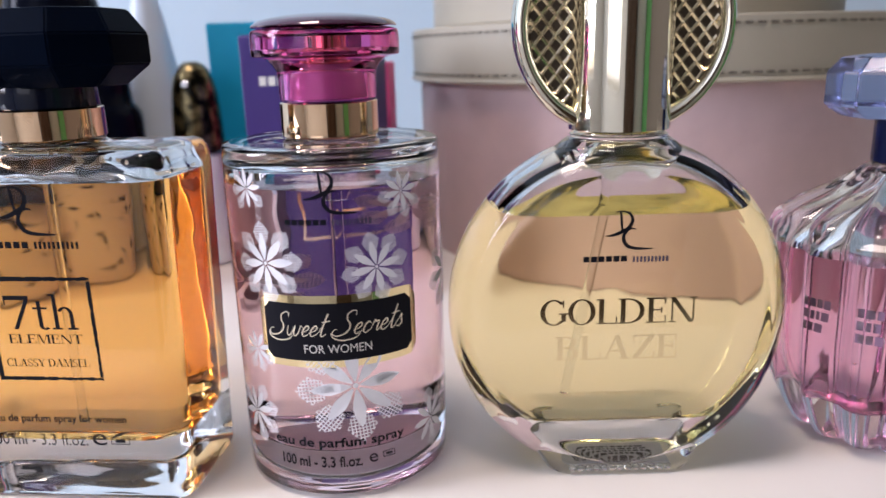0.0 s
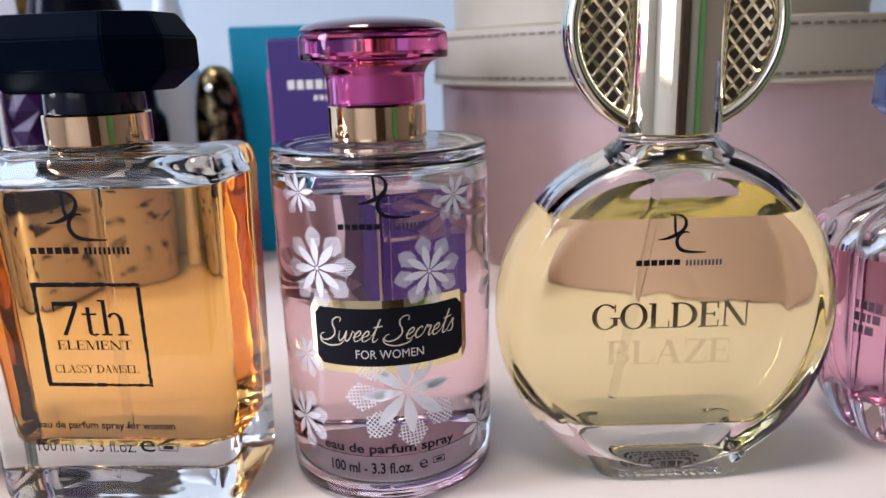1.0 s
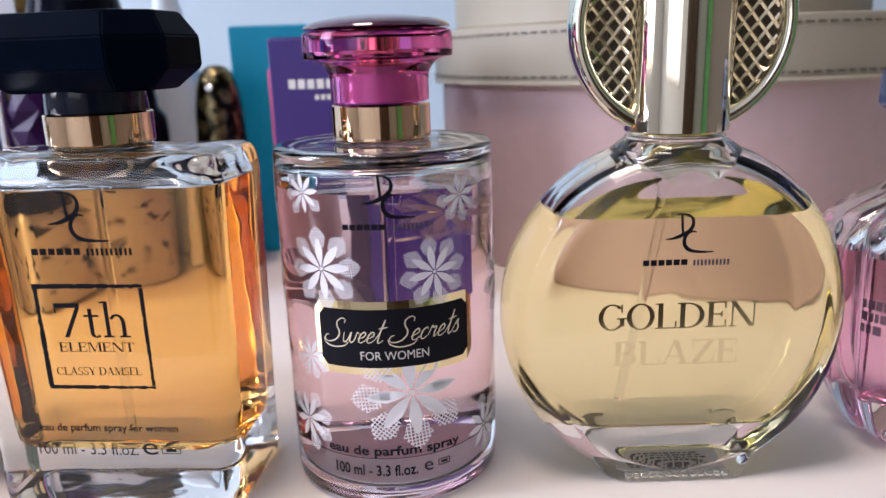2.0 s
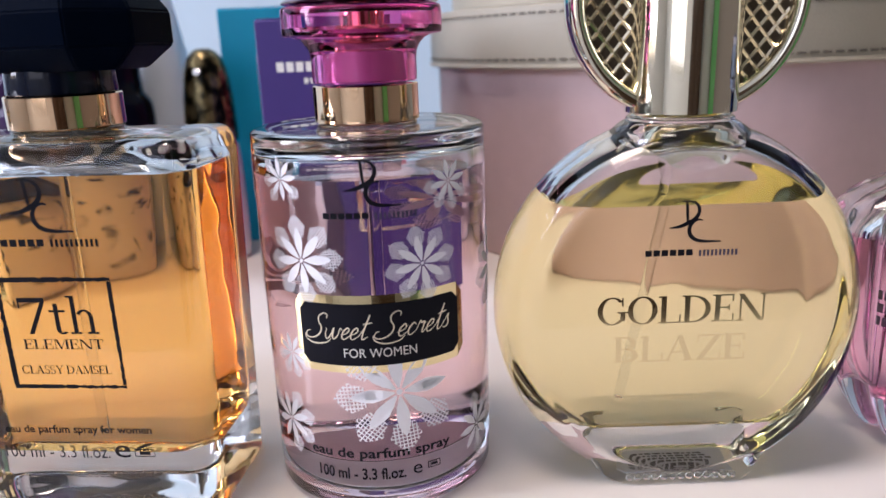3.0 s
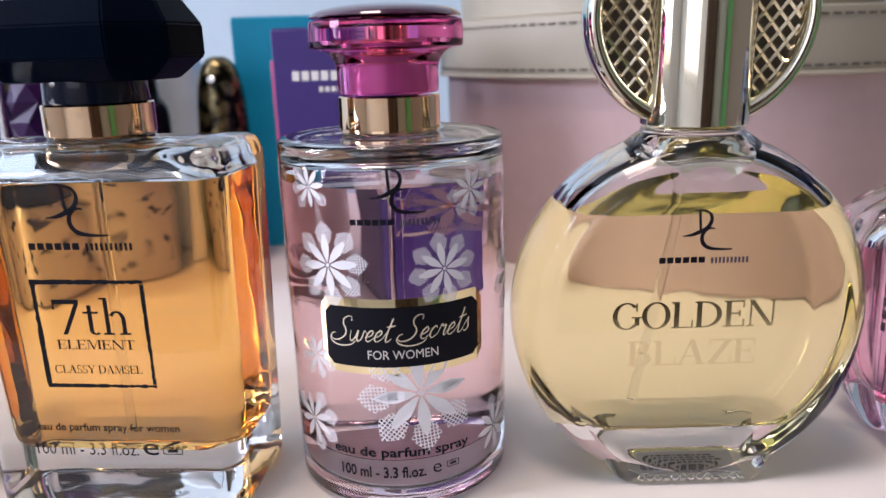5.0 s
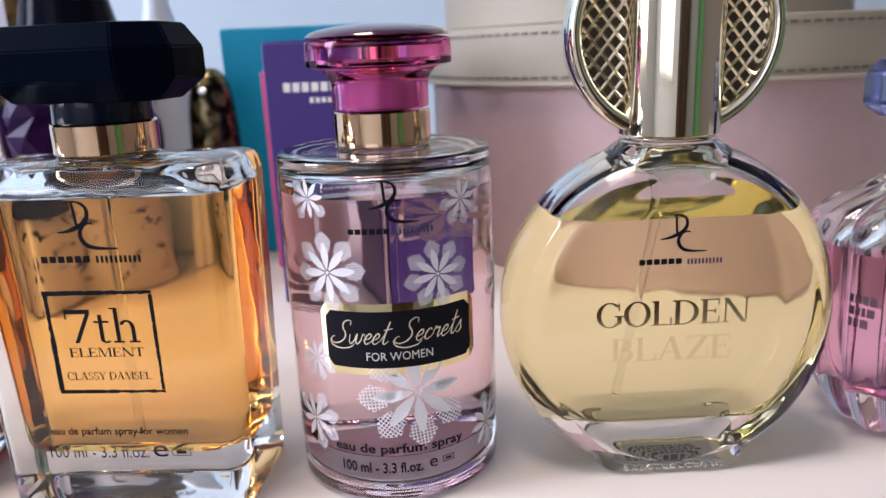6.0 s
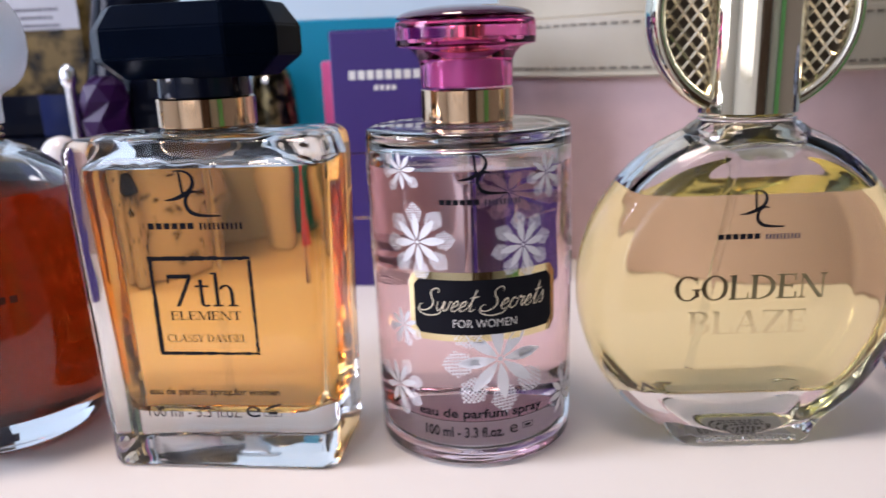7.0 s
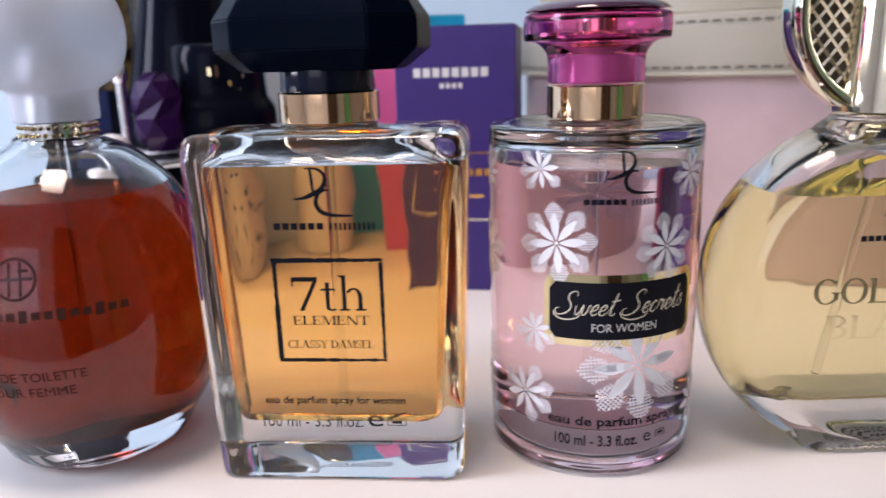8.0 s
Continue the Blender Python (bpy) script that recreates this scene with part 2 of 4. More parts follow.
def roman(word, width, height):
    """Roman capitals with thick and thin strokes and serifs, as flat faces, centred."""
    T, H = 0.17, 0.055

    def box(x0, y0, x1, y1):
        return [(x0, y0), (x1, y0), (x1, y1), (x0, y1)]

    def stem(x, w=T, s=0.09):
        """An upright from 0 to 1 with four serifs butted to its sides."""
        tabs = [box(a, y, b, y + H) for y in (0, 1 - H) for a, b in ((x - s, x), (x + w, x + w + s))]
        return [box(x, 0, x + w, 1)] + tabs

    def bow(cx, cy, rx, ry, thick, thin, a0, a1, n=22):
        out = []
        for i in range(n):
            p, q = (math.radians(a0 + (a1 - a0) * (i + k) / n) for k in (0, 1))
            out.append([(cx + (rx - thick) * math.cos(p), cy + (ry - thin) * math.sin(p)), (cx + rx * math.cos(p), cy + ry * math.sin(p)),
                        (cx + rx * math.cos(q), cy + ry * math.sin(q)), (cx + (rx - thick) * math.cos(q), cy + (ry - thin) * math.sin(q))])
        return out

    def slope(xa, xb, w, y0=0.0, y1=1.0):
        return [(xa, y0), (xa + w, y0), (xb + w, y1), (xb, y1)]

    arm = lambda x0, x1, y: box(x0, y, x1, y + H)
    glyphs = {
        "G": (0.98, bow(0.49, 0.5, 0.47, 0.52, T, H, 42, 318) + [box(0.76, 0.14, 0.92, 0.42), box(0.66, 0.42, 1.0, 0.42 + H), box(0.80, 0.68, 0.85, 0.99)]),
        "O": (1.0, bow(0.5, 0.5, 0.48, 0.52, T, H, 0, 360, 36)),
        "L": (0.76, stem(0.1)[:4] + [arm(0.1 + T, 0.74, 0), box(0.69, H, 0.74, 0.30)]),
        "D": (0.98, stem(0.1)[:2] + [stem(0.1)[3]] + bow(0.36, 0.5, 0.58, 0.5, T, H, -90, 90) + [arm(0.1 + T, 0.36, 0), arm(0.1 + T, 0.36, 1 - H)]),
        "E": (0.78, stem(0.1)[:2] + [stem(0.1)[3], arm(0.1 + T, 0.72, 0), arm(0.1 + T, 0.58, 0.49), arm(0.1 + T, 0.70, 1 - H), box(0.67, H, 0.72, 0.28), box(0.65, 0.74, 0.70, 1 - H), box(0.53, 0.40, 0.58, 0.49), box(0.53, 0.49 + H, 0.58, 0.63)]),
        "N": (1.02, [box(0.12, 0, 0.18, 0.96), box(0.86, 0.06, 0.92, 1), slope(0.74, 0.06, 0.18), box(0.02, 0, 0.12, H), box(0.18, 0, 0.28, H), box(0.76, 1 - H, 0.86, 1), box(0.92, 1 - H, 1.02, 1)]),
        "B": (0.84, stem(0.1)[:2] + [stem(0.1)[3]] + bow(0.40, 0.745, 0.32, 0.255, T, H, -90, 90) + bow(0.42, 0.27, 0.38, 0.27, T, H, -90, 90) + [arm(0.1 + T, 0.42, 0), arm(0.1 + T, 0.41, 0.49), arm(0.1 + T, 0.40, 1 - H)]),
        "A": (0.98, [slope(0.09, 0.45, 0.06), slope(0.70, 0.40, 0.18), arm(0.25, 0.74, 0.32), box(0.0, 0, 0.09, H), box(0.15, 0, 0.25, H), box(0.60, 0, 0.70, H), box(0.88, 0, 0.97, H)]),
        "Z": (0.84, [arm(0.06, 0.78, 1 - H), arm(0.06, 0.80, 0), slope(0.06, 0.58, 0.20, H, 1 - H), box(0.06, 0.72, 0.11, 1 - H), box(0.75, H, 0.80, 0.28)]),
        "M": (1.18, [box(0.12, H, 0.17, 1), slope(0.50, 0.17, 0.15), slope(0.54, 0.88, 0.05, 0.06, 1), box(0.93, 0, 0.93 + T, 1), box(0.03, 0, 0.26, H), box(0.84, 0, 0.93, H), box(0.93 + T, 0, 1.17, H), box(0.03, 1 - H, 0.12, 1), box(0.93 + T, 1 - H, 1.17, 1)]),
        "T": (0.86, [box(0.34, 0, 0.34 + T, 1 - H), arm(0.04, 0.82, 1 - H), box(0.04, 0.76, 0.09, 1 - H), box(0.77, 0.76, 0.82, 1 - H), box(0.25, 0, 0.34, H), box(0.34 + T, 0, 0.60, H)]),
        "C": (0.96, bow(0.49, 0.5, 0.47, 0.52, T, H, 42, 318) + [box(0.80, 0.68, 0.85, 0.99), box(0.80, 0.02, 0.85, 0.26)]),
        "S": (0.68, bow(0.34, 0.745, 0.27, 0.275, 0.11, H, 40, 268) + bow(0.34, 0.26, 0.29, 0.28, 0.12, H, -150, 88) + [box(0.53, 0.74, 0.58, 1.0), box(0.07, 0.0, 0.12, 0.27)]),
        "Y": (0.94, [slope(0.38, 0.06, 0.17, 0.45, 1), slope(0.49, 0.80, 0.06, 0.45, 1), box(0.38, 0, 0.38 + T, 0.45), box(0.29, 0, 0.38, H), box(0.38 + T, 0, 0.64, H), box(0.0, 1 - H, 0.06, 1), box(0.23, 1 - H, 0.32, 1), box(0.70, 1 - H, 0.80, 1), box(0.86, 1 - H, 0.95, 1)]),
        "7": (0.84, [box(0.05, 0.87, 0.79, 1.0), box(0.05, 0.72, 0.10, 0.87), slope(0.24, 0.66, 0.13, 0, 0.87)]),
        "t": (0.50, [box(0.16, 0.12, 0.28, 0.84), box(0.03, 0.60, 0.16, 0.66), box(0.28, 0.60, 0.46, 0.66)] + bow(0.33, 0.12, 0.17, 0.13, 0.12, 0.05, 180, 325)),
        "h": (0.86, [box(0.13, 0, 0.25, 1.05), box(0.03, 1.0, 0.13, 1.05), box(0.04, 0, 0.13, H), box(0.25, 0, 0.34, H), box(0.58, 0, 0.70, 0.42), box(0.49, 0, 0.58, H), box(0.70, 0, 0.80, H)] + bow(0.46, 0.42, 0.24, 0.26, 0.12, 0.06, 0, 150)),
        " ": (0.36, []),
    }
    total, faces, at = sum(glyphs[c][0] for c in word), [], 0.0
    for c in word:
        wide, polys = glyphs[c]
        faces += [[(((at + x) / total - 0.5) * width, (y - 0.5) * height) for x, y in p] for p in polys]
        at += wide
    return flat_poly(faces)


def flat_poly(outlines):
    bm = bmesh.new()
    for pts in outlines:
        bm.faces.new([bm.verts.new((x, y, 0)) for x, y in pts])
    return bm


def bars(items):
    return flat_poly([[(x - w / 2, y - h / 2), (x + w / 2, y - h / 2), (x + w / 2, y + h / 2), (x - w / 2, y + h / 2)] for x, y, w, h in items])


def stroke(points, widths):
    """A pen stroke of changing width."""
    bm = bmesh.new()
    rows = []
    for i, (x, y) in enumerate(points):
        a, b = points[max(0, i - 1)], points[min(len(points) - 1, i + 1)]
        t = Vector((b[0] - a[0], b[1] - a[1])).normalized()
        w = widths[0] + (widths[1] - widths[0]) * math.sin(math.pi * i / (len(points) - 1))
        rows.append((bm.verts.new((x - t.y * w / 2, y + t.x * w / 2, 0)), bm.verts.new((x + t.y * w / 2, y - t.x * w / 2, 0))))
    for a, b in zip(rows, rows[1:]):
        bm.faces.new((a[0], a[1], b[1], b[0]))
    return bm


def flowing(points, n=6):
    """A smooth line through the points."""
    out, q = [], [points[0]] + points + [points[-1]]
    for a, b, c, d in zip(q, q[1:], q[2:], q[3:]):
        for i in range(n):
            t = i / n
            out.append(tuple(0.5 * (2 * y + (z - x) * t + (2 * x - 5 * y + 4 * z - w) * t * t + (3 * y - x - 3 * z + w) * t ** 3) for x, y, z, w in zip(a, b, c, d)))
    return out + [points[-1]]


def script(word, width, height, pen):
    """Joined handwriting, slanting, as pen strokes; centred."""
    signs = {
        "S": (0.70, [[(0.60, 0.80), (0.58, 0.96), (0.42, 1.0), (0.27, 0.86), (0.32, 0.64), (0.46, 0.46), (0.50, 0.24), (0.36, 0.04), (0.10, -0.04), (-0.10, 0.06), (-0.08, 0.22), (0.04, 0.26)]]),
        "w": (0.66, [[(0.0, 0.42), (0.04, 0.12), (0.13, 0.0), (0.24, 0.14), (0.30, 0.44), (0.32, 0.12), (0.41, 0.0), (0.52, 0.14), (0.55, 0.44), (0.66, 0.34)]]),
        "e": (0.34, [[(-0.02, 0.16), (0.18, 0.24), (0.25, 0.36), (0.17, 0.46), (0.05, 0.32), (0.04, 0.10), (0.15, 0.0), (0.34, 0.14)]]),
        "t": (0.34, [[(0.0, 0.14), (0.14, 0.50), (0.19, 0.96), (0.13, 0.40), (0.14, 0.06), (0.22, 0.0), (0.34, 0.12)], [(0.02, 0.60), (0.18, 0.62), (0.36, 0.66)]]),
        "c": (0.32, [[(0.26, 0.36), (0.17, 0.46), (0.05, 0.32), (0.04, 0.10), (0.15, 0.0), (0.32, 0.14)]]),
        "r": (0.38, [[(0.0, 0.14), (0.08, 0.48), (0.14, 0.40), (0.26, 0.42), (0.24, 0.18), (0.27, 0.02), (0.38, 0.14)]]),
        "s": (0.34, [[(-0.02, 0.12), (0.16, 0.50), (0.18, 0.34), (0.25, 0.14), (0.15, 0.0), (0.02, 0.05)]]),
    }
    lines, at = [], 0.0
    for c in word:
        wide, strokes = signs[c]
        lines += [[(at + x + 0.34 * y, y) for x, y in flowing(p)] for p in strokes]
        at += wide
    first = lines[0]
    lines.append(flowing([(first[-6][0] - 0.14, 0.10), (first[-6][0] - 0.06, -0.12), (first[-6][0] + 0.30, -0.24), (first[-6][0] + 0.78, -0.16), (first[-6][0] + 0.98, 0.02)]))
    xs, ys = [x for p in lines for x, y in p], [y for p in lines for x, y in p]
    bm = bmesh.new()
    for p in lines:
        line = [(((x - min(xs)) / (max(xs) - min(xs)) - 0.5) * width, ((y - min(ys)) / (max(ys) - min(ys)) - 0.5) * height) for x, y in p]
        add_into(bm, stroke(line, (pen * 0.45, pen)))
    return bm


def bezier(p0, p1, p2, p3, n=14):
    out = []
    for i in range(n + 1):
        t = i / n
        out.append(tuple((1 - t) ** 3 * a + 3 * t * (1 - t) ** 2 * b + 3 * t * t * (1 - t) * c + t ** 3 * d for a, b, c, d in zip(p0, p1, p2, p3)))
    return out


def emblem(s):
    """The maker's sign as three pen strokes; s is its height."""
    bm = stroke(bezier((-0.14 * s, 0.48 * s), (-0.10 * s, 0.30 * s), (-0.12 * s, 0.10 * s), (-0.08 * s, 0.0)), (0.045 * s, 0.062 * s))
    add_into(bm, stroke(bezier((-0.24 * s, 0.46 * s), (0.22 * s, 0.54 * s), (0.24 * s, 0.12 * s), (-0.08 * s, 0.0)) + bezier((-0.09 * s, -0.002 * s), (-0.2 * s, -0.06 * s), (-0.3 * s, -0.10 * s), (-0.48 * s, -0.10 * s))[1:], (0.022 * s, 0.092 * s)))
    add_into(bm, stroke(bezier((0.22 * s, 0.04 * s), (0.05 * s, 0.14 * s), (-0.14 * s, -0.10 * s), (-0.02 * s, -0.28 * s)) + bezier((-0.01 * s, -0.29 * s), (0.06 * s, -0.42 * s), (0.30 * s, -0.42 * s), (0.62 * s, -0.42 * s))[1:], (0.030 * s, 0.088 * s)))
    return bm


def printed(bm, place):
    """Lays flat artwork (x across, y up) on a surface by the function place(x, y)."""
    for v in bm.verts:
        v.co = place(v.co.x, v.co.y)
    return bm


def upright(x0, y0, z0):
    return lambda x, y: Vector((x0 + x, y0, z0 + y))


def round_wall(radius, turn, z0, out=0.00012):
    """A place function for a round wall; radius is a number or a function of height; turn in degrees."""
    def place(x, y):
        z = z0 + y
        r = (radius(z) if callable(radius) else radius)
        a = radians(turn) + x / r
        return Vector(((r + out) * math.sin(a), -(r + out) * math.cos(a), z))
    return place


# ---- the room ----
def setting(name, bm, m, label):
    return tagged(part(name, bm, m, None, label), category=name.split("_")[0], kind="structure")


def span(x0, x1, y0, y1, z0, z1):
    return shifted(block(x1 - x0, y1 - y0, z1 - z0), Matrix.Translation(((x0 + x1) / 2, (y0 + y1) / 2, z0)))


X0, X1, Y0, Y1, Z0, Z1 = -2.2, 1.5, -1.6, 0.62, -0.75, 1.75
setting("floor", span(X0 - 0.1, X1 + 0.1, Y0 - 0.1, Y1 + 0.1, Z0 - 0.1, Z0), FLOOR, "oak floor of the room")
setting("ceiling", span(X0 - 0.1, X1 + 0.1, Y0 - 0.1, Y1 + 0.1, Z1, Z1 + 0.1), CEILING, "plain white ceiling")
setting("wall_north", span(X0 - 0.1, X1 + 0.1, Y1, Y1 + 0.1, Z0, Z1), WALL, "pale blue-grey painted wall behind the table")
# unseen wall, kept dark so that little light bounces back from the right
setting("wall_east", span(X1, X1 + 0.1, Y0, Y1, Z0, Z1), EAST, "plain taupe wall, unseen, kept dark to cut bounced light")
# the west and south walls have a window opening each
wy0, wy1, wz0, wz1 = -0.57, 0.13, 0.03, 1.61
west = span(X0 - 0.1, X0, Y0, wy0, Z0, Z1)
for b in ((wy1, Y1, Z0, Z1), (wy0, wy1, Z0, wz0), (wy0, wy1, wz1, Z1)):
    add_into(west, span(X0 - 0.1, X0, *b))
setting("wall_west", west, ROOM, "off-white wall with a window opening")
sx0, sx1, sz0, sz1 = -1.5, -0.34, -0.03, 1.15
south = span(X0, sx0, Y0 - 0.1, Y0, Z0, Z1)
for b in ((sx1, X1, Z0, Z1), (sx0, sx1, Z0, sz0), (sx0, sx1, sz1, Z1)):
    add_into(south, span(b[0], b[1], Y0 - 0.1, Y0, b[2], b[3]))
# unseen pale door, added for the light stripe mirrored in the gold cap
DOOR = principled("door_paint", (0.74, 0.73, 0.70), 0.4, vary=0.03, scale=6)
door = setting("door_1", span(0.66, 1.30, Y0, Y0 + 0.03, Z0, 1.25), DOOR, "white door, unseen, added for a pale reflection in the caps")
for dz in (-0.6, 0.35):
    part("panel", span(0.76, 1.20, Y0 + 0.03, Y0 + 0.038, dz, dz + 0.75), DOOR, door)
part("handle", span(0.69, 0.715, Y0 + 0.03, Y0 + 0.075, 0.26, 0.29), SILVER, door, "silver handle")
setting("wall_south", south, ROOM, "off-white wall with a low window opening")

# ---- the table ----
table = thing("table", "white laminate table carrying the perfume bottles", "table", pose(0.05, 0.329, -0.75 + TOP))
part("tabletop", shifted(smooth(block(1.5, 0.54, 0.03, 0.003, 0.72)), pose(0, 0, 0)), TABLE, table)
for x in (-0.68, 0.68):
    for y in (-0.22, 0.22):
        part("leg", shifted(block(0.05, 0.05, 0.72, 0.003), pose(x, y, 0)), TABLE, table)

# unseen stand-ins behind the camera, added for dark and green stripes in the metal caps
wardrobe = thing("wardrobe", "dark wooden wardrobe, unseen, added for a dark reflection in the caps", "wardrobe", pose(0.245, -1.37, -0.75))
part("body", smooth(block(0.52, 0.4, 2.1, 0.006)), WOOD, wardrobe)
for x in (-0.128, 0.128):
    part("door", shifted(smooth(block(0.25, 0.02, 2.0, 0.004)), pose(x, 0.212, 0.05)), WOOD, wardrobe)


def cloth(w, h, folds):
    loops = []
    for z in (0, h * 0.5, h):
        loops.append([(w * i / 60, 0.018 * math.sin(folds * math.pi * i / 30), z) for i in range(61)] + [(w * (60 - i) / 60, 0.004 + 0.018 * math.sin(folds * math.pi * (60 - i) / 30), z) for i in range(61)])
    return smooth(rings(loops))


drape = part("curtain", cloth(0.58, 2.2, 8), GREEN)
drape.matrix_basis = pose(1.45, -1.57, -0.75, 0, 0, 90)
tagged(drape, "green cloth curtain, unseen, added for a green reflection in the caps", "curtain")
lamp = thing("ceiling_lamp", "round white ceiling lamp with warm light", "lamp", pose(-0.30, 0.0, 1.42))
part("shade", smooth(lathe([(0.0, 0.03), (0.2, 0.03), (0.21, 0.02), (0.21, 0.0), (0.20, 0.0), (0.20, 0.02), (0, 0.02)], 48)), ROOM, lamp)
part("rod", tube(0.01, 0.03, 0.33), SILVER, lamp)


# ---- cylindrical bottle with flowers ----
def petal(a, r0, r1, w, tip=True):
    c, s = math.cos(a), math.sin(a)
    pts = []
    prof = ((0, 0.12), (0.25, 0.7), (0.5, 1.0), (0.72, 0.8), (0.9, 0.35), (1.0, 0.0)) if tip else ((0, 0.5), (0.4, 0.9), (0.75, 1.0), (0.9, 0.62), (1.0, 0.0))
    for t, k in prof:
        pts.append((r0 + t * (r1 - r0), k * w / 2))
    pts += [(x, -y) for x, y in reversed(pts[:-1])]
    return [(x * c - y * s, x * s + y * c) for x, y in pts]


def flower(size, turn, place, owner, halo):
    """Eight pointed petals and, behind them, screened leaves made of fine lines."""
    inner = flat_poly([petal(turn + i * math.pi / 4, size * 0.10, size * 1.04, size * 0.30) for i in range(8)])
    add_into(inner, flat_poly([[(size * 0.07 * math.cos(k), size * 0.07 * math.sin(k)) for k in (0, 1, 2, 3, 4, 5)]]))
    printed(inner, place)
    for v in inner.verts:
        v.co.x, v.co.y = v.co.x * 1.001, v.co.y * 1.001
    part("flower", inner, WHITE_INK, owner, "white printed flower")
    items, step, pen = [], size * 0.08, size * 0.0125

    def half(r):
        """Half the width of a leaf at a distance from the flower's middle: shoulders, then a point."""
        t = (r / size - 0.70) / 0.68
        return size * (0.22 + 0.12 * t / 0.5 if t < 0.5 else 0.34 - 0.16 * (t - 0.5) / 0.3 if t < 0.8 else 0.18 * (1 - t) / 0.2)

    for i in halo:
        a = turn + i * math.pi / 4
        c, s = math.cos(a), math.sin(a)
        put = lambda x0, y0, x1, y1: items.append([(x * c - y * s, x * s + y * c) for x, y in ((x0, y0), (x1, y0), (x1, y1), (x0, y1))])
        radii = [size * (0.70 + 0.0136 * k) for k in range(50)]
        for m in range(-4, 5):
            y = m * step
            inside = [r for r in radii if half(r) > abs(y)]
            if len(inside) > 1:
                put(inside[0], y - pen, inside[-1], y + pen)
        for k in range(9):
            r = size * 0.72 + k * step
            for m in range(-5, 5):
                y0, y1 = max(m * step + pen, -half(r)), min((m + 1) * step - pen, half(r))
                if y1 - y0 > pen:
                    put(r - pen, y0, r + pen, y1)
    part("screened_leaves", printed(flat_poly(items), place), WHITE_INK, owner, "fine white hatched leaves round the flower")


def flower_bottle():
    b = thing("perfume_bottle", "round clear glass bottle with white flowers and blush perfume", "bottle", pose(-0.026, 0.1785, 0.0006))
    outer = lathe(soften([(0, 0.0022), (0.019, 0.0018), (0.0215, 0.0), (0.0250, 0.0), (0.0257, 0.0025), (0.0257, 0.0775), (0.0254, 0.0800), (0.0215, 0.0802), (0.0115, 0.0800), (0.0105, 0.0803), (0.0105, 0.0815), (0, 0.0815)], 2), 96)
    cavity = lathe(soften([(0, 0.0098), (0.0190, 0.0092), (0.0222, 0.0095), (0.0226, 0.0130), (0.0226, 0.0735), (0.0218, 0.0762), (0.0150, 0.0770), (0.0075, 0.0772), (0.0070, 0.0778), (0.0070, 0.0800), (0, 0.0802)], 2), 96)
    fill_bottle(b, outer, cavity, 0.0712, BLUSH, words="pale pink perfume")
    part("dip_tube", tube(0.0012, 0.0105, 0.0797, 12), TUBE, b)
    part("pump", smooth(lathe([(0, 0.066), (0.0022, 0.066), (0.0028, 0.068), (0.0028, 0.0765), (0.0042, 0.077), (0.0042, 0.0798), (0, 0.0798)], 24)), TUBE, b)
    part("collar", smooth(lathe([(0.0, 0.0806), (0.0111, 0.0806), (0.01145, 0.0809), (0.01145, 0.0883), (0.0111, 0.0886), (0.0, 0.0886)], 64)), ROSE_GOLD, b, "mirror-bright rose gold collar")
    cap = part("cap", smooth(hollow(soften([(0, 0.0889), (0.0108, 0.0889), (0.0114, 0.0893), (0.0113, 0.0948), (0.0122, 0.0968), (0.0140, 0.0984), (0.0168, 0.0987), (0.0171, 0.0992), (0.0171, 0.1038), (0.0166, 0.1047), (0.0130, 0.1050), (0, 0.1050)], 1), [(0, 0.0891), (0.0094, 0.0892), (0.0094, 0.0960), (0.0120, 0.0986), (0.0146, 0.0998), (0.0150, 0.1004), (0.0150, 0.1028), (0.0144, 0.1033), (0, 0.1034)], 72), 30), PINK_GLASS, b, "translucent magenta cap")
    part("top_plate", smooth(lathe(soften([(0, 0.1050), (0.0164, 0.1050), (0.0168, 0.1055), (0.0150, 0.1068), (0.008, 0.1080), (0, 0.1083)], 1), 72)), PLUM, cap, "dark plum domed plate")
    part("plug", smooth(lathe([(0, 0.0893), (0.0088, 0.0893), (0.0090, 0.0897), (0.0086, 0.0955), (0.0070, 0.0962), (0, 0.0962)], 48)), MAGENTA, cap, "matt magenta inner plug")
    part("spray_head", smooth(lathe([(0, 0.0964), (0.0062, 0.0964), (0.0064, 0.0968), (0.0064, 0.0982), (0.0048, 0.0986), (0.0048, 0.1030), (0, 0.1030)], 40)), ROSE_GOLD, cap, "gold spray head")
    R = 0.0257
    # the label: gold rim, black field, lettering
    def patch(w, h, r):
        bm = bmesh.new()
        n = 24
        xs = [-w / 2 + w * i / n for i in range(n + 1)]
        def top(x):
            e = abs(x) - (w / 2 - r)
            return h / 2 if e <= 0 else h / 2 - r + math.sqrt(max(0, r * r - e * e))
        for a, c in zip(xs, xs[1:]):
            bm.faces.new([bm.verts.new((x, y, 0)) for x, y in ((a, -top(a)), (c, -top(c)), (c, top(c)), (a, top(a)))])
        return bm
    rim = part("label", printed(patch(0.0378, 0.0168, 0.0024), round_wall(R, 5.8, 0.0401, 0.0001)), FOIL, b, "gold-rimmed black label")
    part("label_field", printed(patch(0.0350, 0.0133, 0.0016), round_wall(R, 5.8, 0.0400, 0.0002)), BLACK_INK, rim)
    part("lettering", printed(script("Sweet", 0.0148, 0.0068, 0.00031), round_wall(R, -14.4, 0.0413, 0.0003)), GOLD_INK, rim, "slanting gold handwriting")
    part("lettering", printed(script("Secrets", 0.0166, 0.0068, 0.00031), round_wall(R, 20.5, 0.0415, 0.0003)), GOLD_INK, rim, "slanting gold handwriting")
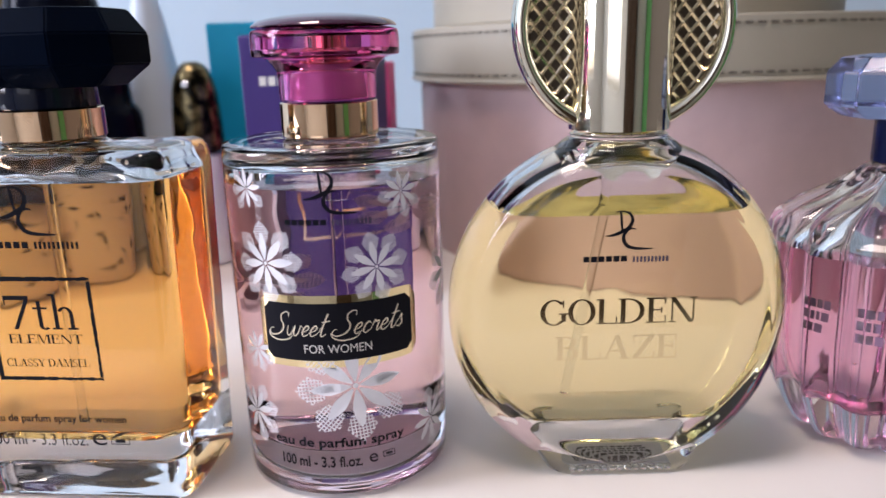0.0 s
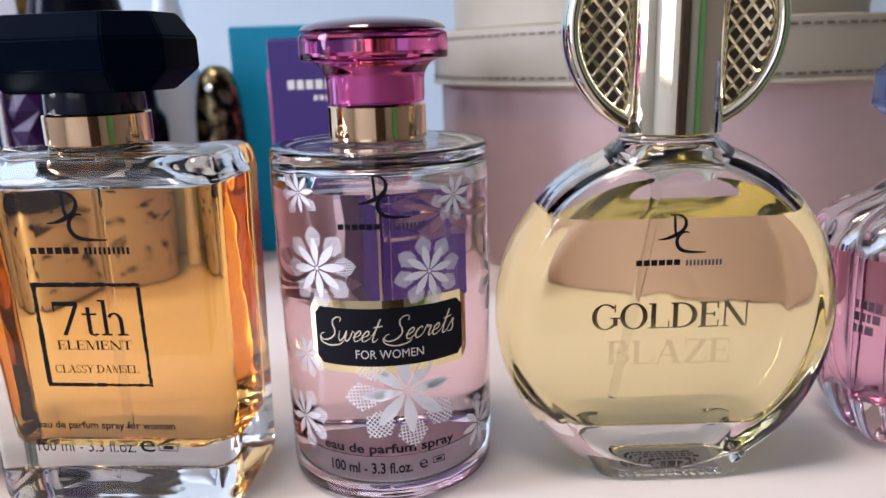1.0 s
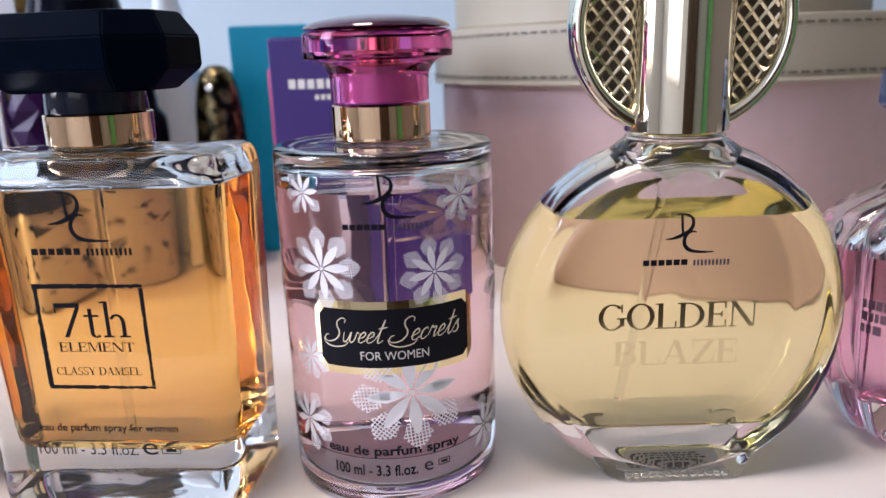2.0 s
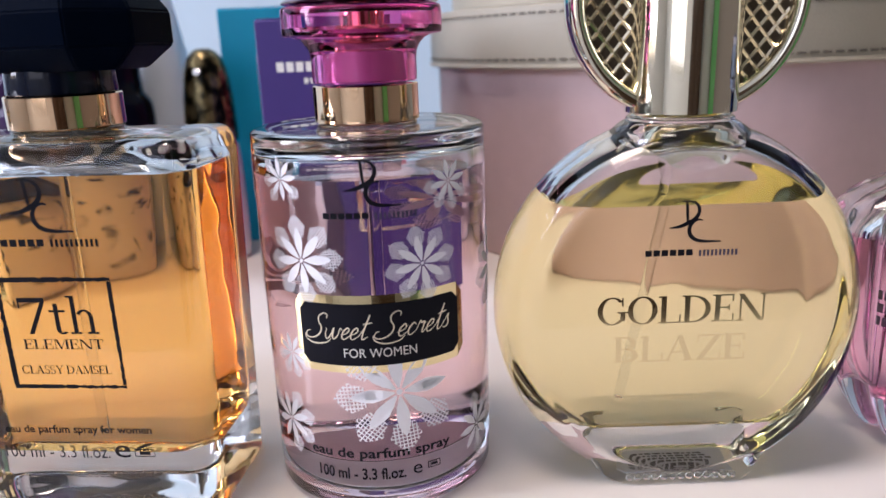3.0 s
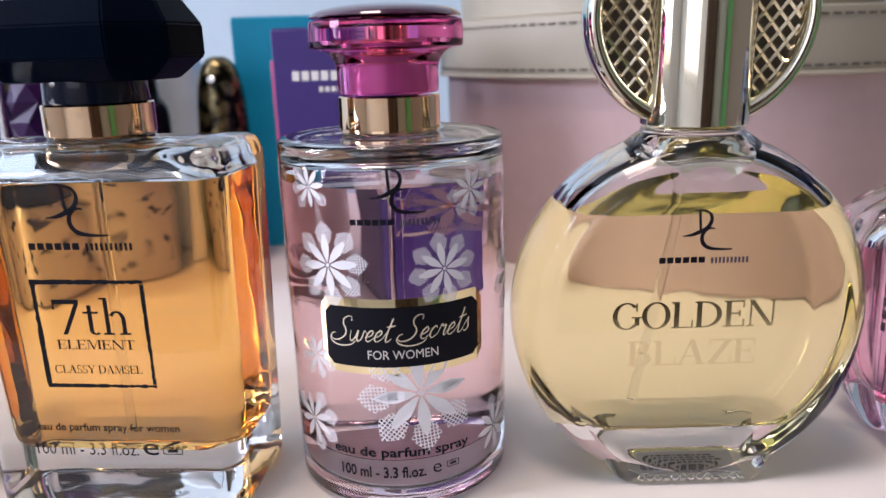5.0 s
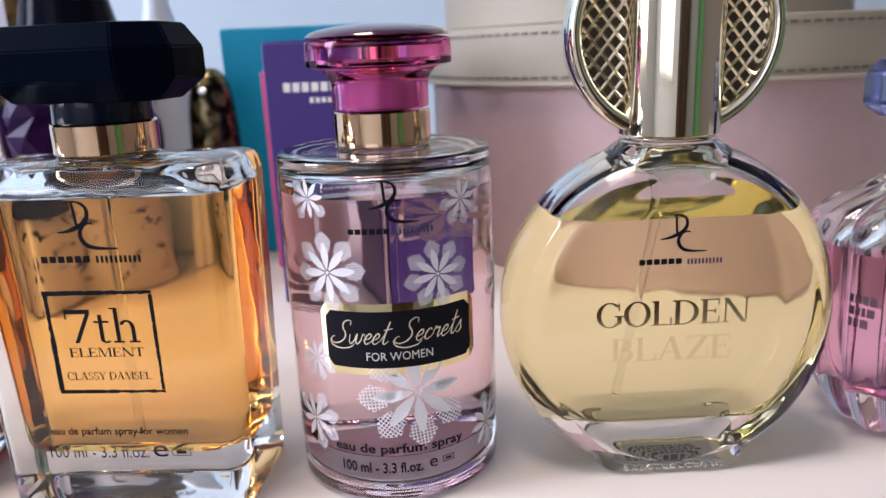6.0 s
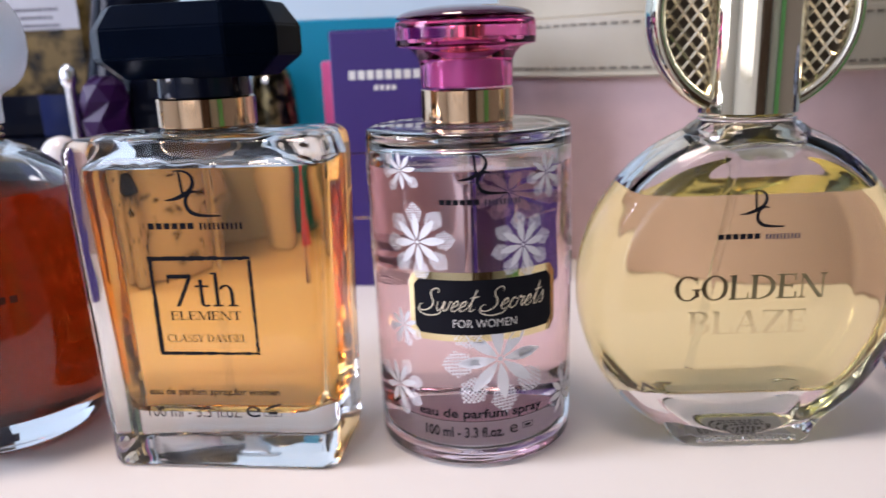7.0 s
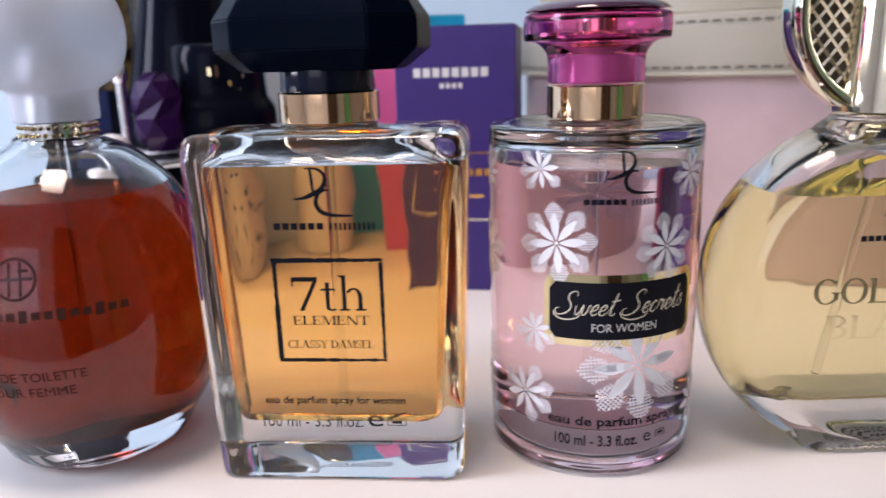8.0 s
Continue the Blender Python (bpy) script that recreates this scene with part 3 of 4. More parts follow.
    part("lettering", printed(letters("FOR WOMEN", 0.0150, 0.0020), round_wall(R, 5.0, 0.0362, 0.0003)), SILVER_INK, rim)
    part("lettering", printed(letters("eau de parfum spray", 0.0317, 0.0031, 0, 0.025), round_wall(R, 2.0, 0.0128)), BLACK_INK, b)
    part("lettering", printed(letters("100 ml - 3.3 fl.oz.", 0.0195, 0.0028, 0, 0.022), round_wall(R, -8.0, 0.0082)), BLACK_INK, b)
    part("lettering", printed(letters("e", 0.0020, 0.0022), round_wall(R, 19.5, 0.0083)), BLACK_INK, b)
    part("period_mark", printed(bars([(0, 0.0007, 0.0028, 0.0002), (0, -0.0007, 0.0028, 0.0002), (-0.0014, 0, 0.0002, 0.0016), (0.0014, 0, 0.0002, 0.0016), (0, 0, 0.0016, 0.0006)]), round_wall(R, 28, 0.0086)), BLACK_INK, b)
    part("emblem", printed(emblem(0.0101), round_wall(R, 4.0, 0.0708)), BLACK_INK, b, "maker's sign in black pen strokes")
    part("maker_mark", printed(bars([(-0.0089 + 0.00155 * i, 0, 0.0013, 0.0012) for i in range(6)]), round_wall(R, 4.5, 0.0648)), BLACK_INK, b)
    part("maker_mark", printed(bars([(0.0009 + 0.00088 * i, 0, 0.0005, 0.0013) for i in range(10)]), round_wall(R, 4.5, 0.0646)), GREY_INK, b)
    every = range(8)
    for turn, z, s, a, halo in ((-29.9, 0.0553, 0.0058, 0.1, every), (26.3, 0.0541, 0.0050, 0.2, every), (-38.7, 0.0716, 0.0036, 0.15, (3, 4, 5, 7)), (41.7, 0.0700, 0.0038, 0.2, (4, 5, 6, 7)), (12.5, 0.0270, 0.0087, 0.1, (2, 3, 4, 5, 6, 7)), (-41.5, 0.0343, 0.0036, 0.3, (4, 5, 6, 7)), (-47.5, 0.0180, 0.0050, 0.3, (0, 1, 3, 6, 7)), (57.5, 0.0130, 0.0050, 0.1, (0, 1, 2, 6)), (82, 0.0480, 0.0062, 0.2, every), (-85, 0.0500, 0.0058, 0.2, every), (120, 0.0300, 0.0075, 0.0, every), (165, 0.0600, 0.0050, 0.3, every), (215, 0.0420, 0.0062, 0.1, every), (250, 0.0150, 0.0062, 0.2, every), (-82, 0.0690, 0.0040, 0.1, (1, 2, 3))):
        flower(1.18 * s, a, round_wall(R, turn, z), b, halo)
    # label widened into a plain pale disc that brightens the base behind the lettering
    base = lathe([(0, 0.0009), (0.0150, 0.0009), (0.0150, 0.0012), (0, 0.0012)], 48)
    part("base_label", base, STICKER, b, "paper label under the bottle, widened to brighten the base")
    return b


flower_bottle()


# ---- square bottle with orange perfume ----
def square_bottle():
    b = thing("perfume_bottle", "square clear glass bottle with orange perfume and black cap", "bottle", pose(-0.0889, 0.1724, 0.0013, 0, 0, -5.4) @ Matrix.Scale(0.9905, 4))
    W, D, r = 0.0602, 0.0325, 0.0052
    outer = rings([rounded(W * (1 + 0.9 * z) - k, D - k, max(0.0012, r - k / 2), z) for k, z in ((0.008, 0.0006), (0.0026, 0.0), (0.0010, 0.0004), (0.0002, 0.0014), (0, 0.0030), (0, 0.0748), (0.0004, 0.0770), (0.0014, 0.0788), (0.0034, 0.0801), (0.0066, 0.0808), (0.0150, 0.0812))])
    outer = union(outer, lathe(soften([(0, 0.0790), (0.0150, 0.0790), (0.0135, 0.0806), (0.0112, 0.0814), (0.0112, 0.0822), (0, 0.0822)], 1), 64))
    cavity = rings([rounded(W * (1 + 0.9 * z) - k, D - j, q, z) for k, j, q, z in ((0.020, 0.016, 0.004, 0.0116), (0.0130, 0.0092, 0.005, 0.0120), (0.0112, 0.0070, 0.005, 0.0138), (0.0108, 0.0066, 0.005, 0.0168), (0.0090, 0.0060, 0.005, 0.0640), (0.0080, 0.0058, 0.005, 0.0720), (0.0092, 0.0070, 0.005, 0.0742), (0.0150, 0.0110, 0.006, 0.0764), (0.0300, 0.0180, 0.006, 0.0782), (0.0420, 0.0205, 0.0068, 0.0790))])
    body = fill_bottle(b, outer, cavity, 0.0737, AMBER, words="bright orange perfume", angle=50, drop=-0.0025)
    # the moulded shoulder is uneven
    body.data.materials.append(RIPPLED)
    for f in body.data.polygons:
        if f.center.z > 0.0752:
            f.material_index = 1
    part("dip_tube", tube(0.0011, 0.0128, 0.0786, 12), TUBE, b)
    part("collar", smooth(lathe([(0.0, 0.0823), (0.0112, 0.0823), (0.0116, 0.0826), (0.0116, 0.0889), (0.0113, 0.0892), (0.0, 0.0892)], 64)), ROSE_GOLD, b, "mirror-bright pale gold collar")
    part("neck", smooth(lathe([(0.0, 0.0893), (0.0108, 0.0893), (0.0109, 0.0896), (0.0106, 0.0945), (0.0, 0.0945)], 64)), BLACK_NECK, b, "glossy black neck")
    # a block cut like a gem: eight-sided plan, sloping facets above and below
    def cut(w, d, c, z):
        return [(w / 2, d / 2 - c, z), (w / 2 - c, d / 2, z), (-w / 2 + c, d / 2, z), (-w / 2, d / 2 - c, z), (-w / 2, -d / 2 + c, z), (-w / 2 + c, -d / 2, z), (w / 2 - c, -d / 2, z), (w / 2, -d / 2 + c, z)]
    cap = rings([cut(0.036, 0.021, 0.005, 0.0938), cut(0.0475, 0.031, 0.0085, 0.0984), cut(0.0475, 0.031, 0.0085, 0.1050), cut(0.041, 0.0245, 0.0070, 0.1102), cut(0.038, 0.0215, 0.0060, 0.1104)])
    bmesh.ops.bevel(cap, geom=[e for e in cap.edges if e.calc_face_angle(0) > 0.2], offset=0.00035, segments=2, affect="EDGES")
    part("cap", shifted(smooth(cap, 20), pose(-0.0006, 0, 0, 0, 0, -7)), BLACK_CAP, b, "black faceted cap")
    y = -D / 2 - 0.0001
    up = lambda x, z: upright(x + 0.0006, y, z)
    # worn square frame
    fr = []
    rnd = random.Random(4)
    def worn(x0, z0, x1, z1, w):
        n = 40
        a, c = [], []
        for i in range(n + 1):
            t = i / n
            rough = 0.00030 if (t > 0.55 or rnd.random() < 0.2) else 0.00005
            px, pz = x0 + (x1 - x0) * t, z0 + (z1 - z0) * t
            nx, nz = (0, 1) if abs(x1 - x0) > abs(z1 - z0) else (1, 0)
            a.append((px + nx * (w / 2 - rnd.random() * rough), pz + nz * (w / 2 - rnd.random() * rough)))
            c.append((px - nx * (w / 2 - rnd.random() * rough), pz - nz * (w / 2 - rnd.random() * rough)))
        for i in range(n):
            fr.append([a[i], a[i + 1], c[i + 1], c[i]])
    h = 0.0121
    worn(-h - 0.0007, 0.0120, h + 0.0004, 0.0120, 0.0012)
    worn(-h - 0.0004, -0.0119, h + 0.0004, -0.0119, 0.0010)
    worn(-h, -0.0115, -h, 0.0115, 0.0013)
    worn(h, 0.0115, h, -0.0115, 0.0010)
    part("square_frame", printed(flat_poly(fr), up(0.0001, 0.0409)), BLACK_INK, b, "worn black printed square")
    part("lettering", printed(roman("7th", 0.0178, 0.0080), up(0.0001, 0.0450)), BLACK_INK, b)
    part("lettering", printed(roman("ELEMENT", 0.0178, 0.0022), up(0.0002, 0.0387)), BLACK_INK, b)
    part("lettering", printed(roman("CLASSY DAMSEL", 0.0200, 0.0019), up(-0.0002, 0.0329)), BLACK_INK, b)
    part("lettering", printed(letters("eau de parfum spray for women", 0.0333, 0.0025, 0, 0.020), up(-0.0002, 0.0186)), BLACK_INK, b)
    part("lettering", printed(letters("100 ml - 3.3 fl.oz.", 0.0240, 0.0030), up(-0.0058, 0.0134)), BLACK_INK, b)
    part("lettering", printed(letters("e", 0.0036, 0.0030), up(0.0092, 0.0136)), BLACK_INK, b)
    mark = bars([(0, -0.0011, 0.0044, 0.0002), (0, 0.0005, 0.0044, 0.0002), (-0.0022, -0.0003, 0.0002, 0.0016), (0.0022, -0.0003, 0.0002, 0.0016), (0, -0.0003, 0.0024, 0.0008)])
    add_into(mark, stroke([(-0.0018, 0.0006), (0.0, 0.0014), (0.0024, 0.0022)], (0.0003, 0.0007)))
    part("period_mark", printed(mark, up(0.0142, 0.0136)), BLACK_INK, b)
    part("emblem", printed(emblem(0.0119), up(-0.0007, 0.0680)), BLACK_INK, b, "maker's sign in black pen strokes")
    part("maker_mark", printed(bars([(-0.0105 + 0.00193 * i, 0, 0.0015, 0.0015) for i in range(6)]), up(0, 0.0607)), BLACK_INK, b)
    part("maker_mark", printed(bars([(0.0016 + 0.00106 * i, 0, 0.0006, 0.0016) for i in range(10)]), up(0, 0.0606)), BLACK_INK, b)
    small = []
    for row in range(4):
        x = -0.006 + 0.0010 * row
        while x < 0.013:
            w = rnd.uniform(0.0008, 0.0024)
            small.append((x + w / 2, row * 0.0013, w, 0.0007))
            x += w + 0.0005
    lab = bars(small)
    part("small_print", printed(lab, lambda x, z: Vector((x - 0.002, 0.001 + z, 0.0013))), BLACK_INK, b, "rows of fine print under the bottle")
    return b


square_bottle()


# ---- disc bottle with straw-coloured perfume ----
def disc_bottle():
    b = thing("perfume_bottle", "disc-shaped clear glass bottle with golden perfume and gold cap", "bottle", pose(0.0416, 0.1743, -0.0009) @ Matrix.Scale(1.0135, 4))
    zc, R = 0.0380, 0.0402
    half = front = [(0, -0.0142), (0.0300, -0.0141), (0.0322, -0.01405), (0.0336, -0.0136), (0.0368, -0.0112), (0.0393, -0.0070), (0.0402, -0.0025)]
    outer = lathe(soften(half + [(r, -y) for r, y in reversed(half)], 2), 128, "y")
    for v in outer.verts:
        v.co.z = max(v.co.z * 1.045, 0.0030 - zc)
    bmesh.ops.remove_doubles(outer, verts=outer.verts[:], dist=0.00002)
    shifted(outer, pose(0, 0, zc))
    outer = union(outer, lathe(soften([(0, 0.0690), (0.0150, 0.0690), (0.0150, 0.0765), (0.0128, 0.0785), (0.0112, 0.0794), (0.0112, 0.0800), (0.0106, 0.0803), (0, 0.0803)], 2), 64))
    outer = union(outer, rings([rounded(w, d, 0.0052, z) for w, d, z in ((0.0330, 0.0250, 0.0), (0.0348, 0.0266, 0.0006), (0.0362, 0.0272, 0.0020), (0.0400, 0.0268, 0.0050), (0.0420, 0.0240, 0.0066), (0.0380, 0.0160, 0.0072))]))
    half = [(0, -0.0112), (0.0306, -0.0111), (0.0324, -0.01105), (0.0342, -0.0102), (0.0358, -0.0070), (0.0362, -0.0020)]
    cavity = shifted(lathe(soften(half + [(r, -y) for r, y in reversed(half)], 2), 128, "y"), pose(0, 0, 0.0404))
    for v in cavity.verts:
        v.co.z = max(v.co.z, 0.0135)
    bmesh.ops.remove_doubles(cavity, verts=cavity.verts[:], dist=0.00002)
    fill_bottle(b, outer, cavity, 0.0632, STRAW, words="pale golden perfume", drop=-0.0003)
    tilt = pose(-0.0006, 0, 0.0765, 0, 11, 0) @ pose(0, 0, -0.0765)
    part("dip_tube", shifted(tube(0.0011, 0.0160, 0.0765, 12), tilt), TUBE, b)
    cap = part("cap", smooth(lathe(soften([(0, 0.0803), (0.0104, 0.0803), (0.0106, 0.0808), (0.0112, 0.0810), (0.0116, 0.0813), (0.0116, 0.1265), (0.0112, 0.1275), (0, 0.1280)], 1), 96), 25), PALE_GOLD, b, "mirror-bright pale gold cap")
    # the round wings: a rim and a lattice over a dark ground
    wz, wr = 0.1040, 0.0246
    rim = lathe(soften([(0.0206, -0.0020), (0.0214, -0.0044), (0.0226, -0.0050), (0.0240, -0.0046), (wr, -0.0020), (wr, 0.0020), (0.0240, 0.0046), (0.0226, 0.0050), (0.0214, 0.0044), (0.0206, 0.0020), (0.0206, -0.0020)], 1), 96, "y")
    part("rim", shifted(smooth(rim), pose(0, 0, wz)), PALE_GOLD, cap, "gold ring rim")
    part("plate", shifted(smooth(lathe([(0, -0.0022), (0.0213, -0.0022), (0.0213, 0.0022), (0, 0.0022)], 64, "y")), pose(0, 0, wz)), principled("bronze_ground", (0.06, 0.042, 0.025), 0.4, 0.4, vary=0.3, scale=200), cap, "dark ground behind the lattice")
    for side in (-1, 1):
        bm = bmesh.new()
        step = 0.0026
        for ang in (38, -38):
            a = radians(ang)
            d, n = Vector((math.sin(a), 0, math.cos(a))), Vector((math.cos(a), 0, -math.sin(a)))
            for k in range(-18, 19):
                o = n * (k * step)
                lo = hi = None
                for i in range(-130, 131):
                    p = o + d * (i * 0.0004)
                    ok = p.x * p.x + p.z * p.z < 0.0211 ** 2 and p.x * side > 0.0105
                    if ok:
                        lo = p if lo is None else lo
                        hi = p
                if lo is None or (hi - lo).length < 0.001:
                    continue
                w = 0.00046
                for y in (-0.0022, 0.0022):
                    s = -1 if y < 0 else 1
                    q = [bm.verts.new(c) for c in (lo - n * w, hi - n * w, hi + n * w, lo + n * w)]
                    t = [bm.verts.new(c + Vector((0, s * 0.0004, 0))) for c in (lo - n * w * 0.08, hi - n * w * 0.08, hi + n * w * 0.08, lo + n * w * 0.08)]
                    for v in q + t:
                        v.co.y += y
                    bm.faces.new(t)
                    for i in range(4):
                        bm.faces.new((q[i], q[(i + 1) % 4], t[(i + 1) % 4], t[i]))
        part("lattice", shifted(outward(bm), pose(0, 0, wz)), LATTICE, cap, "raised gold diamond lattice")
    def up(x0, z0):
        def place(x, y):
            r, out = math.hypot(x0 + x, z0 + y - zc), -0.0116
            for (r0, y0), (r1, y1) in zip(front, front[1:]):
                if r0 <= r <= r1:
                    out = y0 + (y1 - y0) * (r - r0) / (r1 - r0)
            return Vector((x0 + x, out - 0.0001, z0 + y))
        return place
    part("lettering", printed(roman("GOLDEN", 0.0355, 0.0060), up(-0.0019, 0.0415)), FOIL, b, "mirror gold lettering")
    part("lettering", printed(roman("BLAZE", 0.0284, 0.0058), up(-0.0020, 0.0328)), FOIL, b, "mirror gold lettering")
    part("lettering", printed(letters("eau de parfum spray 100 ml", 0.0290, 0.0016), up(-0.0012, 0.0212)), FOIL, b)
    part("emblem", printed(emblem(0.0096), up(-0.0008, 0.0600)), BLACK_INK, b, "maker's sign in black pen strokes")
    part("maker_mark", printed(bars([(-0.0088 + 0.00166 * i, 0, 0.00135, 0.0013) for i in range(6)]), up(-0.0006, 0.0538)), BLACK_INK, b)
    part("maker_mark", printed(bars([(0.0017 + 0.00082 * i, 0, 0.00048, 0.0013) for i in range(10)]), up(-0.0006, 0.0536)), GREY_INK, b)
    ridge = bmesh.new()
    for i in range(13):
        bmesh.ops.create_icosphere(ridge, subdivisions=2, radius=0.0009, matrix=Matrix.Translation((-0.0114 + 0.0019 * i, -0.0134, 0.0016)))
    part("ridge_trim", smooth(ridge, 80), CLEAR, b, "row of small glass bumps along the foot")
    rnd = random.Random(9)
    part("base_label", shifted(block(0.0260, 0.0150, 0.0002), pose(0, 0.0005, 0.0006)), PAPER, b, "small printed label under the foot")
    small = []
    for row in range(6):
        x = -0.0095
        while x < 0.0085:
            w = rnd.uniform(0.0006, 0.0020)
            small.append((x + w / 2, row * 0.0017 - 0.0042, w, 0.0010))
            x += w + 0.0004
    part("small_print", printed(bars(small), lambda x, z: Vector((x, 0.0005 + z, 0.00092))), BLACK_INK, b, "rows of fine print")
    return b


disc_bottle()


# ---- round flask with rust-red perfume ----
def flask():
    b = thing("perfume_bottle", "round glass flask of rust-red perfume with frosted stopper", "bottle", pose(-0.1580, 0.1855, 0.0004))
    prof = soften([(0, 0.0015), (0.017, 0.0012), (0.0195, 0.0), (0.0218, 0.0006), (0.0270, 0.0075), (0.0325, 0.0170), (0.0350, 0.0300), (0.0345, 0.0430), (0.0310, 0.0570), (0.0245, 0.0690), (0.0160, 0.0765), (0.0110, 0.0785), (0.0095, 0.0794), (0, 0.0796)], 2)
    outer = lathe(prof, 96)
    cavity = lathe(soften([(0, 0.0098), (0.0200, 0.0094), (0.0262, 0.0110), (0.0305, 0.0190), (0.0326, 0.0300), (0.0321, 0.0425), (0.0288, 0.0560), (0.0226, 0.0670), (0.0145, 0.0742), (0.0085, 0.0765), (0.0070, 0.0780), (0, 0.0782)], 2), 96)
    fill_bottle(b, outer, cavity, 0.0662, RUST, words="deep rust-red toilet water", angle=60)
    part("dip_tube", tube(0.0012, 0.011, 0.0778, 12), TUBE, b)
    ring = bmesh.new()
    for i in range(30):
        a = 2 * math.pi * i / 30
        for z in (0.0834, 0.0852):
            bmesh.ops.create_icosphere(ring, subdivisions=1, radius=0.0006, matrix=Matrix.Translation((0.0088 * math.cos(a + z * 60), 0.0088 * math.sin(a + z * 60), z - 0.0030)))
    part("collar", smooth(lathe([(0, 0.0797), (0.0084, 0.0797), (0.0084, 0.0832), (0, 0.0832)], 40)), SILVER, b, "silver collar")
    part("bead_trim", ring, FOIL, b, "two rows of small gold beads")
    stopper = lathe(soften([(0, 0.0834), (0.0096, 0.0834), (0.0100, 0.0838), (0.0100, 0.0905), (0.0115, 0.0916), (0.0150, 0.0935), (0.0176, 0.0980), (0.0186, 0.1045), (0.0172, 0.1120), (0.0115, 0.1190), (0, 0.1210)], 2), 64)
    st = part("stopper", smooth(stopper, 60), FROSTED, b, "frosted white glass stopper")
    part("stem", smooth(lathe([(0, 0.0840), (0.006, 0.0840), (0.006, 0.098), (0.004, 0.102), (0, 0.102)], 32)), SILVER, st)

    def wall(z):
        for (r0, z0), (r1, z1) in zip(prof, prof[1:]):
            if z0 <= z <= z1 and r0 > 0.02:
                return r0 + (r1 - r0) * (z - z0) / max(1e-9, z1 - z0)
        return 0.03
    turn = 2
    ringm = flat_poly([[(r * math.cos(2 * math.pi * j / 40), r * math.sin(2 * math.pi * j / 40)) for r, j in ((0.0040, i), (0.0040, i + 1), (0.0046, i + 1), (0.0046, i))] for i in range(40)])
    add_into(ringm, bars([(-0.0012, 0, 0.0006, 0.0072), (0.0012, 0.0, 0.0006, 0.0072), (0.0, 0.0, 0.0075, 0.0006), (0.0018, 0.0018, 0.0022, 0.0006)]))
    part("emblem", printed(ringm, round_wall(wall, turn, 0.0520)), RUST_INK, b, "round printed sign")
    part("maker_mark", printed(bars([(-0.0221 + 0.0026 * i, 0, 0.0017, 0.0017 if i % 3 else 0.0027) for i in range(18)]), round_wall(wall, turn, 0.0440)), RUST_INK, b)
    part("lettering", printed(letters("EAU DE TOILETTE", 0.0250, 0.0022), round_wall(wall, turn, 0.0300)), RUST_INK, b)
    part("lettering", printed(letters("POUR FEMME", 0.0195, 0.0022), round_wall(wall, turn, 0.0262)), RUST_INK, b)
    return b


flask()


# ---- fluted bottle with rose perfume ----
def fluted_bottle():
    b = thing("perfume_bottle", "fluted glass bottle with rose-pink perfume and blue crystal cap", "bottle", pose(0.1161, 0.1840, 0.0079) @ Matrix.Scale(0.92, 4))
    deep = lambda profile: [(r, z - 0.0099 * max(0, 1 - z / 0.030)) for r, z in profile]
    outer = lathe(soften(deep([(0, 0.0015), (0.016, 0.0010), (0.0200, 0.0), (0.0235, 0.0012), (0.0285, 0.0080), (0.0315, 0.0160), (0.0325, 0.0300), (0.0330, 0.0460), (0.0325, 0.0515), (0.0280, 0.0550), (0.0170, 0.0610), (0.0110, 0.0655), (0.0100, 0.0670), (0, 0.0672)]), 2), 144, "z", 14, 0.14)
    cavity = lathe(soften(deep([(0, 0.0092), (0.0190, 0.0090), (0.0245, 0.0110), (0.0272, 0.0180), (0.0278, 0.0300), (0.0282, 0.0440), (0.0270, 0.0485), (0.0200, 0.0530), (0.0100, 0.0590), (0.0070, 0.0640), (0, 0.0645)]), 2), 144, "z", 14, 0.08)
    fill_bottle(b, outer, cavity, 0.0445, ROSE, words="rose-pink perfume", angle=60, drop=0.0)
    part("dip_tube", tube(0.0011, 0.011, 0.0635, 12), TUBE, b)
    part("collar", smooth(lathe([(0, 0.0673), (0.0080, 0.0673), (0.0084, 0.0678), (0.0084, 0.0790), (0.0080, 0.0795), (0, 0.0795)], 48)), NAVY, b, "dark blue collar")
    loops = []
    for k, z in ((0.80, 0.0797), (1.0, 0.0830), (1.0, 0.0915), (0.84, 0.0955), (0.5, 0.0962)):
        loops.append([(0.0215 * k * math.cos(2 * math.pi * (i + 0.5) / 8), 0.0215 * k * math.sin(2 * math.pi * (i + 0.5) / 8), z) for i in range(8)])
    capm = rings(loops)
    bmesh.ops.bevel(capm, geom=capm.edges[:], offset=0.0004, segments=1, affect="EDGES")
    part("cap", capm, BLUE_GLASS, b, "faceted translucent blue cap")
    rnd = random.Random(3)
    for turn in (-62, -37, -12, 13):
        items = []
        for row in range(3):
            x = -0.0032
            while x < 0.0024:
                w = rnd.uniform(0.0010, 0.0022)
                items.append((x + w / 2, -row * 0.0034, w, 0.0024))
                x += w + 0.0004
        part("small_print", printed(bars(items), round_wall(0.0318, turn, 0.0330)), MAUVE_INK, b, "unreadable dark print on a flute")
    return b


fluted_bottle()


# ---- cartons ----
def carton(name, w, d, h, m, material, label):
    ob = thing(name, label, "box", m)
    part("card", smooth(block(w, d, h, 0.0006), 20), material, ob)
    part("top_flap", smooth(block(w - 0.0012, d - 0.0012, 0.0004, 0.0001, h + 0.0001), 20), material, ob)
    return ob


